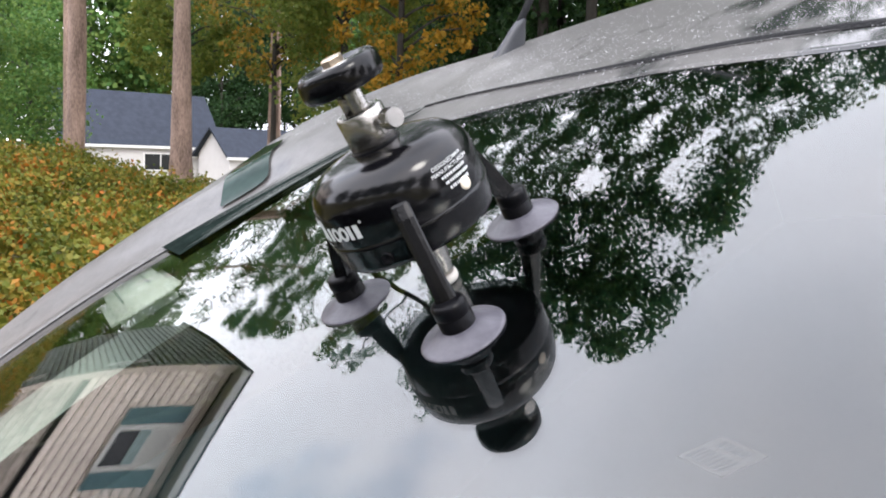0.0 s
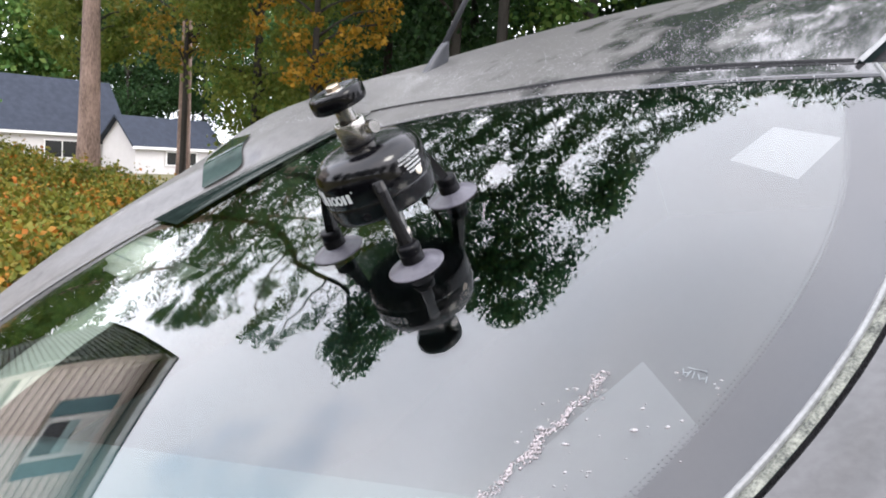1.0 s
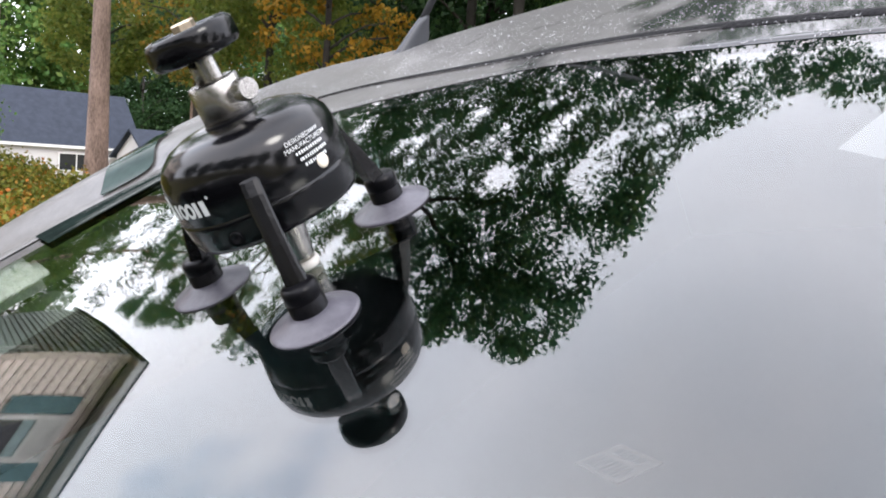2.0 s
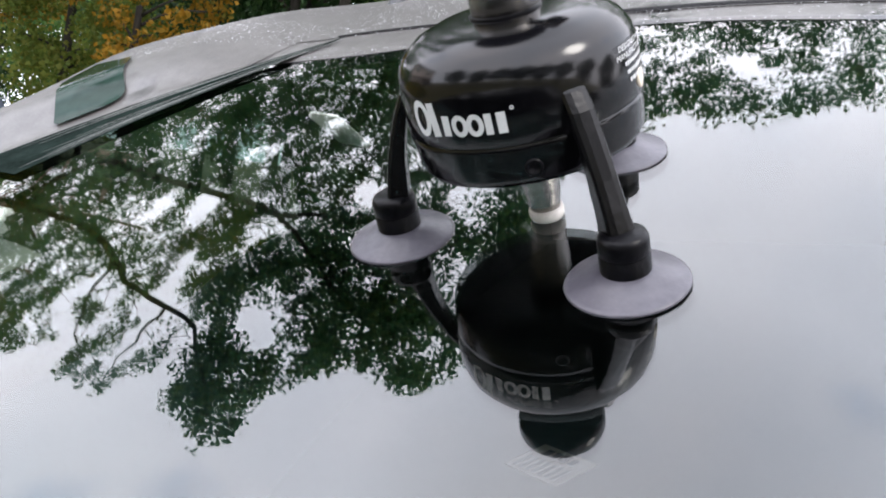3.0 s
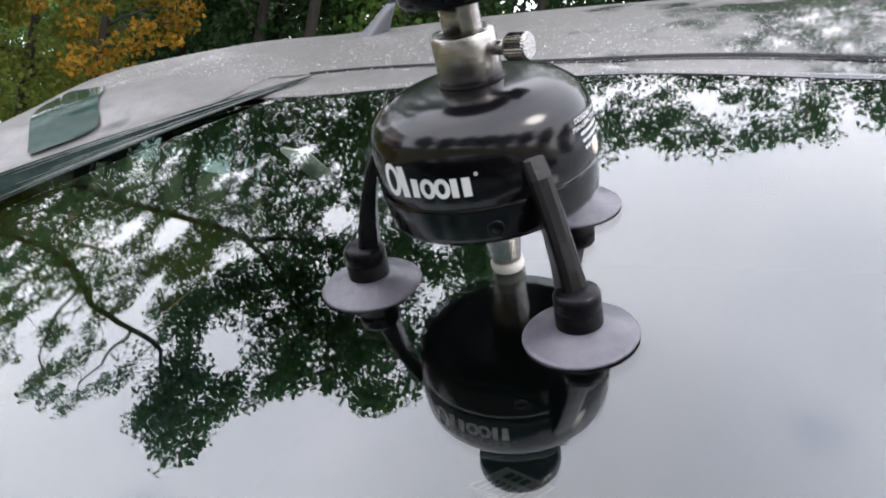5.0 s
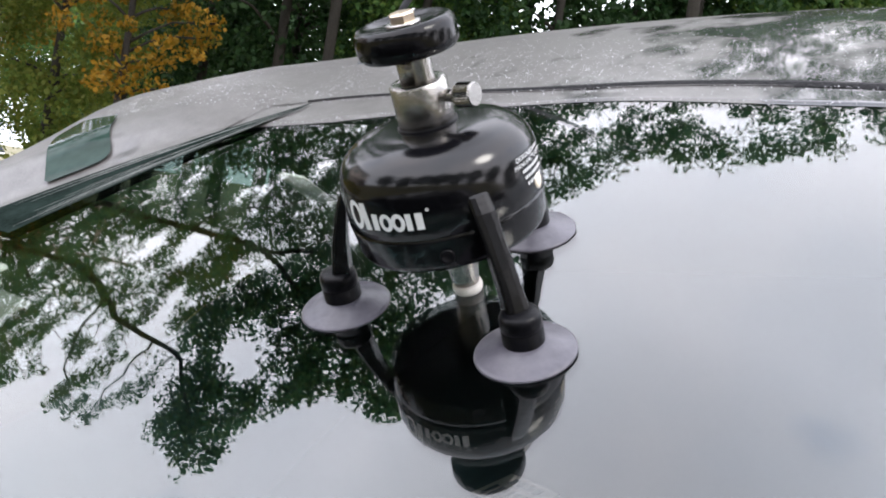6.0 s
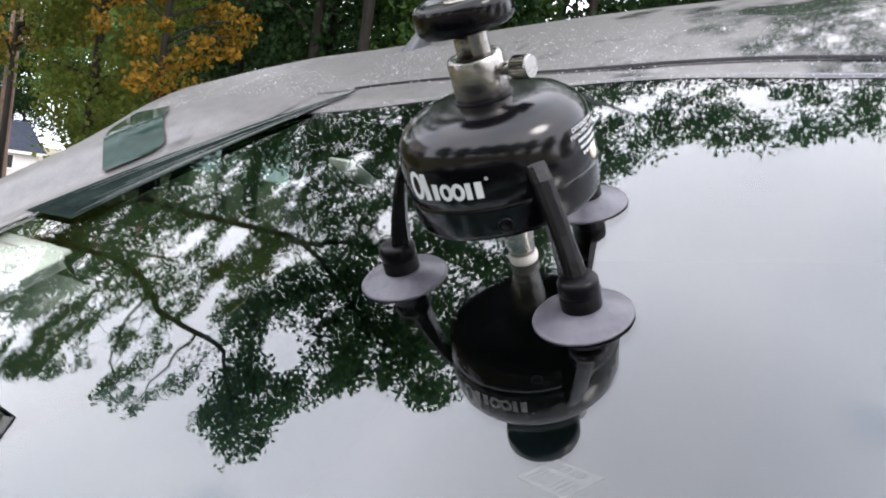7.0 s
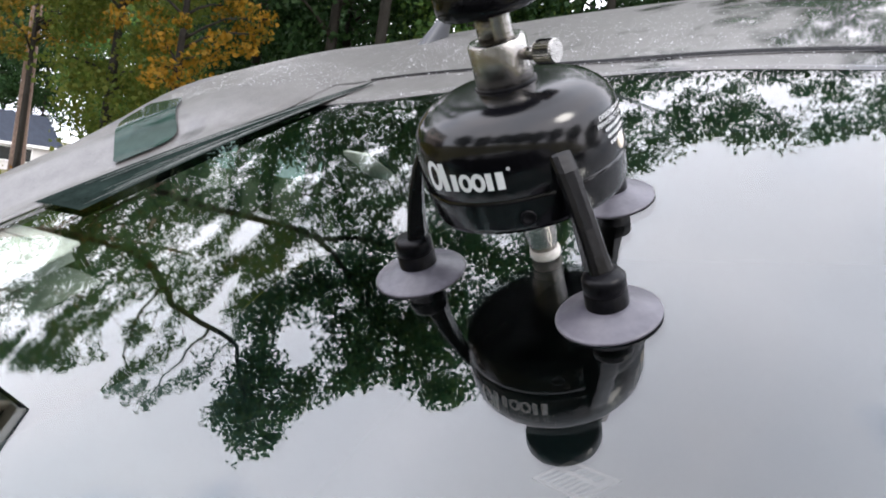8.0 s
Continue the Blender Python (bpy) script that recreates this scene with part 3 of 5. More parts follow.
# cabin seen through the glass: pale pillar trim, a pale handle, a sun-lit panel further back, dark dash and seats
def trim_u(k, v):
    return far_edge(v) + 0.012 + (0.10 - 0.2 * max(0.0, v - 0.03)) * k


bm = bmesh.new()
sheet(bm, lambda k, v: (trim_u(k, v), v, glass_z(trim_u(k, v), v) - 0.062 - 0.03 * k * k), lin(0, 1, 6), lin(-0.5, 0.15, 21))
part("pillar_trim", bm, M_BEIGE, car, "pale green-tinted trim behind the glass")
HANDLE = Matrix.Translation((-0.605, 0.092, -0.068)) @ Matrix.Rotation(radians(-24), 4, "Z") @ Matrix.Rotation(radians(-8), 4, "Y")
bm = bmesh.new()
box(bm, 0, 0, 0, 0.185, 0.092, 0.026, 0.011, HANDLE)
handle = part("grab_handle", bm, M_PALE, car, "pale moulded handle on the pillar trim")
for dx, dy, lx, ly in ((-0.01, -0.020, 0.15, 0.003), (-0.02, 0.018, 0.12, 0.002)):
    bm = bmesh.new()
    box(bm, dx, dy, 0.0132, lx, ly, 0.001, 0, HANDLE)
    part("groove", bm, M_TRIMGREY, handle, smooth=False)
VISOR = Matrix.Translation((-0.312, 0.330, -0.090)) @ Matrix.Rotation(radians(-20), 4, "Z") @ Matrix.Rotation(radians(-55), 4, "X")
bm = bmesh.new()
box(bm, 0, 0, 0, 0.046, 0.056, 0.006, 0.0025, VISOR)
visor = part("visor_tab", bm, M_PALE, car, "pale translucent visor tab behind the glass")
bm = bmesh.new()
box(bm, 0.026, 0, 0.002, 0.003, 0.066, 0.004, 0.001, VISOR)
part("hinge_pin", bm, M_RUBBER, visor)
bm = bmesh.new()
sheet(bm, lambda u, v: (u, v, -0.505 - 0.34 * (v + 0.5)), lin(-0.9, 0.58, 9), lin(-0.55, 2.5, 9))
part("cabin_floor", bm, M_DASH, car, "dark car interior")
bm = bmesh.new()
sheet(bm, lambda k, v: (lerp_table(FAR_OUT, v) + 0.04 + (lerp_table(CH, max(v, 0.33)) + 0.03 - lerp_table(FAR_OUT, v)) * k, v, body_z(lerp_table(FAR_OUT, v) * (1 - k) + 0.45 * k, v) - 0.03), lin(0, 1, 9), lin(0.43, 2.55, 17))
part("headliner", bm, M_DASH, car)
for sx in (-1, 1):
    bm = bmesh.new()
    sheet(bm, lambda v, k: ((lerp_table(FAR_OUT, v) - 0.01 if sx < 0 else max(near_edge(v), lerp_table(CH, max(v, 0.33))) + 0.075) - sx * 0.02, v,
                            (body_z(lerp_table(FAR_OUT, v) if sx < 0 else near_edge(v), v) - 0.05) * (1 - k) + (-0.52 - 0.34 * (v + 0.5)) * k), lin(V_LOW, 2.5, 17), lin(0.42 if sx < 0 else 0, 1, 5))
    part("door_card", bm, M_DASH, car)
bm = bmesh.new()
sheet(bm, lambda u, k: (u, 2.5 + 0.02 * k, body_z(u, 2.55) * (1 - k) - 1.66 * k), lin(-0.9, 0.6, 9), lin(0, 1, 5))
part("tailgate", bm, M_PAINT, car)
bm = bmesh.new()
sheet(bm, lambda u, k: (u, V_LOW + 0.02 + 0.42 * k, -0.05 - 0.16 * k - 0.10 * k * k + 0.03 * math.sin(3 * k)), lin(-0.84, 0.38, 13), lin(0, 1, 9))
part("dashboard", bm, M_DASHTOP, car, "dark grey dashboard under the windscreen")
# lower body and wheels, level with the sloping drive
XB = Vector((0.95409, -0.25694, 0.15395))
ZB = (Vector((0, 0, 1)) - XB * XB.z).normalized()
YB = ZB.cross(XB)
LEVEL = Matrix((XB, YB, ZB)).transposed().to_4x4()
LEVEL.translation = Vector((0, 0, 1.25)) - ZB * 1.25
TO_CAR = CAR.inverted() @ LEVEL
HULL = [(-1.75, 0.42), (-1.72, 0.72), (-1.55, 0.86), (-0.62, 1.00), (-0.44, 0.985), (-0.3, 1.02), (2.2, 1.06), (2.62, 1.0), (2.66, 0.5), (2.5, 0.3), (-1.6, 0.3)]
bm = bmesh.new()
rings = []
for x, shr in ((-1.03, 0.9), (-0.98, 0.98), (-0.90, 1.0), (0.52, 1.0), (0.60, 0.98), (0.645, 0.9)):
    rings.append([bm.verts.new((x, 0.45 + (y - 0.45) * shr, 0.68 + (z - 0.68) * shr)) for y, z in HULL])
n_ = len(HULL)
for a, b in zip(rings, rings[1:]):
    for k in range(n_):
        if a is rings[2] and 3 <= k <= 6:
            continue
        bm.faces.new((a[k], a[(k + 1) % n_], b[(k + 1) % n_], b[k]))
bm.faces.new(rings[0])
bm.faces.new(rings[-1][::-1])
bmesh.ops.recalc_face_normals(bm, faces=bm.faces)
part("lower_body", bm, M_PAINT, car, m=TO_CAR, smooth=False)
bm = bmesh.new()
sheet(bm, lambda u, y: (u, y, 0.87 + 0.13 * (y + 1.55) / 0.95 + 0.03 * math.cos(1.7 * (u + 0.19))), lin(-0.9, 0.52, 13), lin(-1.55, -0.60, 11))
part("bonnet", bm, M_PAINT, car, m=TO_CAR)
for wx in (-0.98, 0.60):
    for wy in (-1.1, 1.75):
        wm = TO_CAR @ Matrix.Translation((wx, wy, 0.33)) @ Matrix.Rotation(radians(90), 4, "Y")
        bm = bmesh.new()
        lathe(bm, [(0.20, -0.10), (0.30, -0.105), (0.33, -0.07), (0.335, 0), (0.33, 0.07), (0.30, 0.105), (0.20, 0.10)], 40)
        wheel = part("wheel", bm, M_RUBBER, car, m=wm)
        bm = bmesh.new()
        lathe(bm, [(0, -0.06), (0.19, -0.08), (0.205, -0.09), (0.205, 0.09), (0.19, 0.08), (0, 0.06)], 32)
        part("rim", bm, M_TRIMGREY, wheel)
# roof aerial
bm = bmesh.new()
AB = Vector((-0.402, 0.705, body_z(-0.402, 0.705)))
for i, (hh, w_, l_) in enumerate([(0, 0.021, 0.062), (0.008, 0.017, 0.055), (0.020, 0.012, 0.040), (0.034, 0.0085, 0.024), (0.040, 0.006, 0.014)]):
    ring = [bm.verts.new(AB + Vector((w_ * math.cos(2 * math.pi * k / 16) + hh * 0.7, l_ * math.sin(2 * math.pi * k / 16) + hh * 0.9, hh - 0.004))) for k in range(16)]
    if i:
        for k in range(16):
            bm.faces.new((prev[k], prev[(k + 1) % 16], ring[(k + 1) % 16], ring[k]))
    prev = ring
bm.faces.new(prev)
fin = part("aerial_base", bm, M_FIN, car, "grey moulded aerial foot")
bm = bmesh.new()
p0 = AB + Vector((0.024, 0.034, 0.030))
tube(bm, [p0, p0 + Vector((0.07, 0.11, 0.10)), p0 + Vector((0.22, 0.33, 0.30))], [0.0055, 0.0048, 0.0035], 10)
part("aerial_rod", bm, M_FIN, fin)

# dew on the roof and the header
rd = random.Random(11)
drops = []
for i in range(6500):
    u = rd.uniform(-0.72, 0.38)
    v = top_edge(max(u, -0.4)) + 0.004 + abs(rd.gauss(0, 0.16))
    on_roof = True
    if rd.random() < 0.3:
        v, on_roof = header_edge(max(u, -0.4)) + 0.03 - abs(rd.gauss(0, 0.035)), False
        if u < -0.36:
            continue
    drops.append(((u, v, body_z(u, v) + 0.003 if on_roof else glass_z(u, v) + (0.0018 if v > header_edge(u) else 0.0)), rd.uniform(0.00025, 0.00065) * (1.6 if rd.random() < 0.08 else 1), 1, 1, 0.6))
dew = new("dew", blobs("dew", drops, M_DEW))
dew.parent = car
tagged(dew, kind="stuff")

# ---------------------------------------------------------------- stickers and marks on the glass
def on_surface(u, v, lift):
    return Vector((u, v, glass_z(u, v) + lift))


def patch(name, corners, lift, mat, parent, label="", n=7):
    """A thin sheet that follows the glass between four corners."""
    bm = bmesh.new()
    (a, b, c, d) = corners
    def f(s, r):
        u = (a[0] * (1 - s) + b[0] * s) * (1 - r) + (d[0] * (1 - s) + c[0] * s) * r
        v = (a[1] * (1 - s) + b[1] * s) * (1 - r) + (d[1] * (1 - s) + c[1] * s) * r
        return on_surface(u, v, lift)
    sheet(bm, f, lin(0, 1, n), lin(0, 1, n))
    return part(name, bm, mat, parent, label)


st = empty("paper_sticker", CAR, "white square paper sticker on the windscreen", "sticker")
patch("paper", [(0.305, 0.143), (0.374, 0.107), (0.399, 0.190), (0.332, 0.215)], -0.0075, M_PAPER, st)
film = empty("clear_film", CAR, "clear film decal with dried flecks on the windscreen", "decal")
patch("film", [(0.235, -0.33), (0.372, -0.335), (0.388, -0.235), (0.311, -0.158)], -0.008, M_FILM, film)
rs = random.Random(5)
bits = []
for i in range(60):
    a, b = rs.random(), rs.random()
    u, v = 0.24 + 0.12 * a + 0.02 * b, -0.33 + 0.15 * b + 0.01 * a
    bits.append((on_surface(u, v, 0.0), rs.uniform(0.0005, 0.0016) * (2.0 if rs.random() < 0.2 else 1), rs.uniform(0.7, 1.6), rs.uniform(0.7, 1.4), 0.06))
fleck = new("fleck", blobs("fleck", bits, M_GHOST))
fleck.parent = film
tagged(fleck, kind="stuff")
streak = empty("resin_streak", CAR, "whitish bubbled resin streak dried on the glass", "residue")
bits = []
for i in range(700):
    k = rs.random()
    u = 0.242 + 0.052 * k + rs.gauss(0, 0.0012 + 0.0016 * math.sin(9 * k) ** 2) + 0.0022 * math.sin(31 * k)
    v = -0.335 + 0.150 * k + rs.gauss(0, 0.0030)
    bits.append((on_surface(u, v, 0.0003), rs.uniform(0.0003, 0.0011), rs.uniform(0.7, 1.8), rs.uniform(0.7, 1.8), 0.35))
resin = new("resin_film", blobs("resin_film", bits, M_RESIN))
resin.parent = streak
tagged(resin, kind="stuff")
# maker's stamp: unreadable bars
stamp = empty("glass_stamp", CAR, "small dark maker's stamp etched in the glass", "stamp")
bm = bmesh.new()
for du, dv, sx, sy, rz in [(0, 0, 0.0016, 0.010, 18), (0.006, -0.002, 0.0016, 0.010, -18), (0.003, -0.001, 0.006, 0.0012, -14), (0.011, -0.003, 0.0016, 0.010, 0), (0.017, -0.005, 0.0016, 0.009, 25),
                           (0.021, -0.006, 0.005, 0.0014, -14), (0.025, -0.007, 0.0016, 0.009, 5), (0.013, 0.006, 0.028, 0.0010, -14)]:
    p = on_surface(0.347 + du * 0.7, -0.172 + dv * 0.7, 0.0002)
    box(bm, 0, 0, 0, sx * 0.55, sy * 0.7, 0.0003, 0, Matrix.Translation(p) @ Matrix.Rotation(radians(rz), 4, "Z"))
part("stamp_bars", bm, M_STAMP, stamp, smooth=False)
# pale card with a plain barred emblem, lying in the cabin
emblem = empty("emblem_card", CAR, "pale card with a barred emblem lying inside the car", "card")
EM = Matrix.Translation((-0.30, 0.71, -0.908)) @ Matrix.Rotation(math.atan(-0.34), 4, "X") @ Matrix.Rotation(radians(-28), 4, "Z") @ Matrix.Scale(1.25, 4)
bm = bmesh.new()
box(bm, 0, 0, 0, 0.10, 0.085, 0.002, 0, EM)
card = part("card", bm, M_CARD, emblem, smooth=False)
for i in range(7):
    bm = bmesh.new()
    box(bm, -0.036 + 0.012 * i, -0.018, 0.002, 0.006, 0.036, 0.001, 0, EM)
    part("bar", bm, M_DASH, card, smooth=False)
for i in range(4):
    bm = bmesh.new()
    box(bm, -0.024 + 0.016 * i, 0.022, 0.002, 0.011, 0.018, 0.001, 0, EM)
    part("block", bm, M_DASH, card, smooth=False)

# ---------------------------------------------------------------- the repair tool
TILT = Matrix.Rotation(math.atan2(0.0383, 1) * -1, 4, "X") @ Matrix.Rotation(math.atan2(-0.0659, 1), 4, "Y")
tool = empty("repair_bridge", CAR, "black domed windscreen repair bridge on three suction feet", "repair tool")
DR = 0.0585
bm = bmesh.new()
lathe(bm, [(0, 0.048), (0.02, 0.044), (0.050, 0.0415), (0.0545, 0.0428), (0.0566, 0.0465), (0.0578, 0.060), (DR, 0.0625), (0.0579, 0.0630), (0.0579, 0.0636), (DR, 0.0641), (DR, 0.078), (0.0583, 0.086), (0.0565, 0.0935),
           (0.0525, 0.0995), (0.046, 0.1045), (0.037, 0.1078), (0.027, 0.1092), (0.02, 0.1095), (0, 0.1096)], 96, TILT)
dome = part("dome", bm, M_DOME, tool, "glossy black bell-shaped body")


def on_dome(az, z, lift=0.0, roll=0.0):
    """A frame on the dome's wall: x along it, y up, z outwards."""
    a = radians(az)
    return TILT @ Matrix(((-math.sin(a), 0, math.cos(a), (DR + lift) * math.cos(a)), (math.cos(a), 0, math.sin(a), (DR + lift) * math.sin(a)), (0, 1, 0, z), (0, 0, 0, 1))) @ Matrix.Rotation(radians(roll), 4, "Z")


def wrapped(bm, shapes, az, z, lift=0.0003):
    """Bends flat boxes (x, y, width, height, turn) round the dome's wall."""
    for x, y, w_, h_, turn in shapes:
        n = max(2, int(w_ / 0.0015) + 1)
        g = []
        for j in (0, 1):
            row = []
            for i in range(n):
                px, py = (i / (n - 1) - 0.5) * w_, (j - 0.5) * h_
                c, s_ = math.cos(radians(turn)), math.sin(radians(turn))
                qx, qy = x + px * c - py * s_, y + px * s_ + py * c
                a = radians(az) + qx / DR
                row.append(bm.verts.new(TILT @ Vector(((DR + lift) * math.cos(a), (DR + lift) * math.sin(a), z + qy))))
            g.append(row)
        for i in range(n - 1):
            bm.faces.new((g[0][i], g[0][i + 1], g[1][i + 1], g[1][i]))


def wrapped_ring(bm, x, y, rx, ry, t, az, z, lift=0.0003, n=28):
    """A closed flat ring of width t, bent round the dome's wall."""
    rings = []
    for s_ in (-0.5, 0.5):
        row = []
        for i in range(n):
            a = 2 * math.pi * i / n
            qx, qy = x + (rx + s_ * t) * math.cos(a), y + (ry + s_ * t) * math.sin(a)
            b = radians(az) + qx / DR
            row.append(bm.verts.new(TILT @ Vector(((DR + lift) * math.cos(b), (DR + lift) * math.sin(b), z + qy))))
        rings.append(row)
    for i in range(n):
        j = (i + 1) % n
        bm.faces.new((rings[0][i], rings[1][i], rings[1][j], rings[0][j]))


# emblem of plain shapes: a broken ring with a post, then five smaller blocks and rings
for ring, sh in ((True, (-0.0222, 0.0008, 0.0046, 0.0072, 0.0030)), (False, (-0.0140, 0.0008, 0.0046, 0.0160, 6)), (False, (-0.0066, -0.0018, 0.0040, 0.0096, 0)),
                 (True, (0.0007, -0.0018, 0.0030, 0.0040, 0.0024)), (True, (0.0084, -0.0018, 0.0030, 0.0040, 0.0024)),
                 (False, (0.0148, -0.0018, 0.0034, 0.0098, 0)), (False, (0.0208, -0.0018, 0.0042, 0.0098, 0)), (True, (0.0262, 0.0042, 0.0007, 0.0007, 0.0005))):
    bm = bmesh.new()
    if ring:
        wrapped_ring(bm, *sh, -101.5, 0.0770)
    else:
        wrapped(bm, [sh], -101.5, 0.0770)
    part("emblem_shape", bm, M_WHITE, dome, "white printed emblem shape", smooth=False)


def wrap_text(name, text, size, az, z, parent, mat):
    """Lettering bent round the dome's wall."""
    cu = bpy.data.curves.new(name, "FONT")
    cu.body, cu.size, cu.align_x, cu.resolution_u = text, size, "LEFT", 2
    tmp = bpy.data.objects.new(name, cu)
    me = tmp.to_mesh()
    bm = bmesh.new()
    bm.from_mesh(me)
    tmp.to_mesh_clear()
    for v in bm.verts:
        a = radians(az) + v.co.x / DR
        v.co = TILT @ Vector(((DR + 0.0003) * math.cos(a), (DR + 0.0003) * math.sin(a), z + v.co.y))
    bpy.data.objects.remove(tmp)
    bpy.data.curves.remove(cu)
    return part(name, bm, mat, parent, smooth=False)


wrap_text("lettering", "DESIGNED", 0.0040, -21, 0.0882, dome, M_WHITE)
wrap_text("lettering", "MANUFACTURED", 0.0040, -23, 0.0842, dome, M_WHITE)
bm = bmesh.new()
rb = random.Random(3)
for line, (x0, x1) in enumerate([(0.0230, 0.031), (0.0325, 0.036), (0.008, 0.030), (0.009, 0.032), (0.011, 0.028)]):
    x = x0
    while x < x1:
        w_ = rb.uniform(0.0007, 0.0014)
        wrapped(bm, [(x, 0.0896 - 0.0040 * line, w_, rb.uniform(0.0017, 0.0022), 0)], -24, 0.0)
        x += w_ + 0.0008
part("print_bars", bm, M_WHITE, dome, "rows of small white print", smooth=False)
bm = bmesh.new()
lathe(bm, [(0, 0.0006), (0.0030, 0.0006), (0.0044, 0.0004), (0.0048, -0.001)], 24, on_dome(-1.6, 0.0700))
part("plug", bm, M_CREAM, dome, "cream plastic plug")
bm = bmesh.new()
lathe(bm, [(0, -0.0004), (0.0024, -0.0002), (0.0028, 0.0006), (0.0040, 0.0006), (0.0043, -0.0004)], 24, on_dome(-71.5, 0.0515, -0.001))
part("grub_screw", bm, M_BLACK, dome)
bm = bmesh.new()
lathe(bm, [(0, 0.098), (0.0165, 0.098), (0.0165, 0.1335), (0.0152, 0.1352), (0.0095, 0.1355), (0.0090, 0.134), (0, 0.134)], 48, TILT)
part("collar", bm, M_STEEL, tool, "brushed steel injector collar")
bm = bmesh.new()
lathe(bm, [(0, 0.1080), (0.0174, 0.1080), (0.0174, 0.1104), (0.0170, 0.1108), (0, 0.1108)], 48, TILT)
part("gasket", bm, M_BLACK, tool)
bm = bmesh.new()
lathe(bm, [(0, 0.13), (0.0082, 0.13), (0.0082, 0.152), (0, 0.152)], 32, TILT @ Matrix.Translation((-0.0015, 0, 0)))
shaft = part("shaft", bm, M_STEEL, tool)
bm = bmesh.new()
prof = [(0.0, 0.1345)]
for i in range(9):
    prof += [(0.0056, 0.1350 + 0.0019 * i), (0.0066, 0.13595 + 0.0019 * i)]
prof += [(0.0, 0.1525)]
lathe(bm, prof, 24, TILT @ Matrix.Translation((0.0052, -0.002, 0)))
part("thread", bm, M_STEEL, shaft, "bright threaded rod")
bm = bmesh.new()
kp = [(0, 0.1510), (0.012, 0.1510), (0.020, 0.1500), (0.0262, 0.1512), (0.0282, 0.1535), (0.0288, 0.157), (0.0288, 0.1630), (0.0280, 0.1662), (0.0262, 0.1682), (0.0240, 0.1690), (0.0215, 0.1684), (0.0195, 0.1668), (0.010, 0.1664), (0, 0.1664)]
lathe(bm, kp, 72, TILT)
knob = part("knob", bm, M_KNOB, tool, "black rounded turning knob")
bm = bmesh.new()
lathe(bm, [(0, 0.166), (0.0098, 0.166), (0.0098, 0.1676), (0.0090, 0.1682), (0, 0.1682)], 32, TILT)
part("washer", bm, M_STEEL, knob)
bm = bmesh.new()
lathe(bm, [(0, 0.168), (0.0074, 0.168), (0.0076, 0.1722), (0.0066, 0.1732), (0, 0.1734)], 6, TILT)
part("bolt", bm, M_BRASS, knob, "worn brass bolt head", smooth=False)
bm = bmesh.new()
lathe(bm, [(0, 0.048), (0.0128, 0.048), (0.0126, 0.038), (0.0108, 0.024), (0.0085, 0.0095), (0.0080, 0.0060), (0, 0.0060)], 40, TILT)
tip = part("injector_tip", bm, M_STEEL, tool, "steel injector cone pressed on the glass")
bm = bmesh.new()
lathe(bm, [(0, 0.0062), (0.0088, 0.0062), (0.0094, 0.0045), (0.0092, 0.0018), (0.0084, 0.0002), (0, 0.0002)], 40)
part("seal_ring", bm, M_SEALRING, tip, "pale rubber sealing ring")
side = TILT @ Matrix.Translation((0.013, -0.0015, 0.1250)) @ Matrix.Rotation(radians(-14), 4, "Z") @ Matrix.Rotation(radians(90), 4, "Y")
bm = bmesh.new()
lathe(bm, [(0, 0), (0.0038, 0), (0.0038, 0.0115), (0, 0.0115)], 24, side)
ts = part("thumb_screw", bm, M_STEEL, tool, "knurled steel thumb screw")
bm = bmesh.new()
kn = [bm.verts.new((0, 0, 0.0105))]
seg = 56
rings = []
for r0, z0, k0 in ((0.0062, 0.0108, 0), (0.0070, 0.0122, 1), (0.0070, 0.0215, 1), (0.0062, 0.0228, 0)):
    rings.append([bm.verts.new(((r0 - 0.0004 * k0 * (i % 2)) * math.cos(2 * math.pi * i / seg), (r0 - 0.0004 * k0 * (i % 2)) * math.sin(2 * math.pi * i / seg), z0)) for i in range(seg)])
for a, b in zip(rings, rings[1:]):
    for i in range(seg):
        bm.faces.new((a[i], a[(i + 1) % seg], b[(i + 1) % seg], b[i]))
bm.faces.new(rings[-1])
bm.faces.new(rings[0][::-1])
bmesh.ops.delete(bm, geom=kn, context="VERTS")
bmesh.ops.transform(bm, matrix=side, verts=bm.verts)
part("knurled_head", bm, M_STEEL, ts, smooth=False)
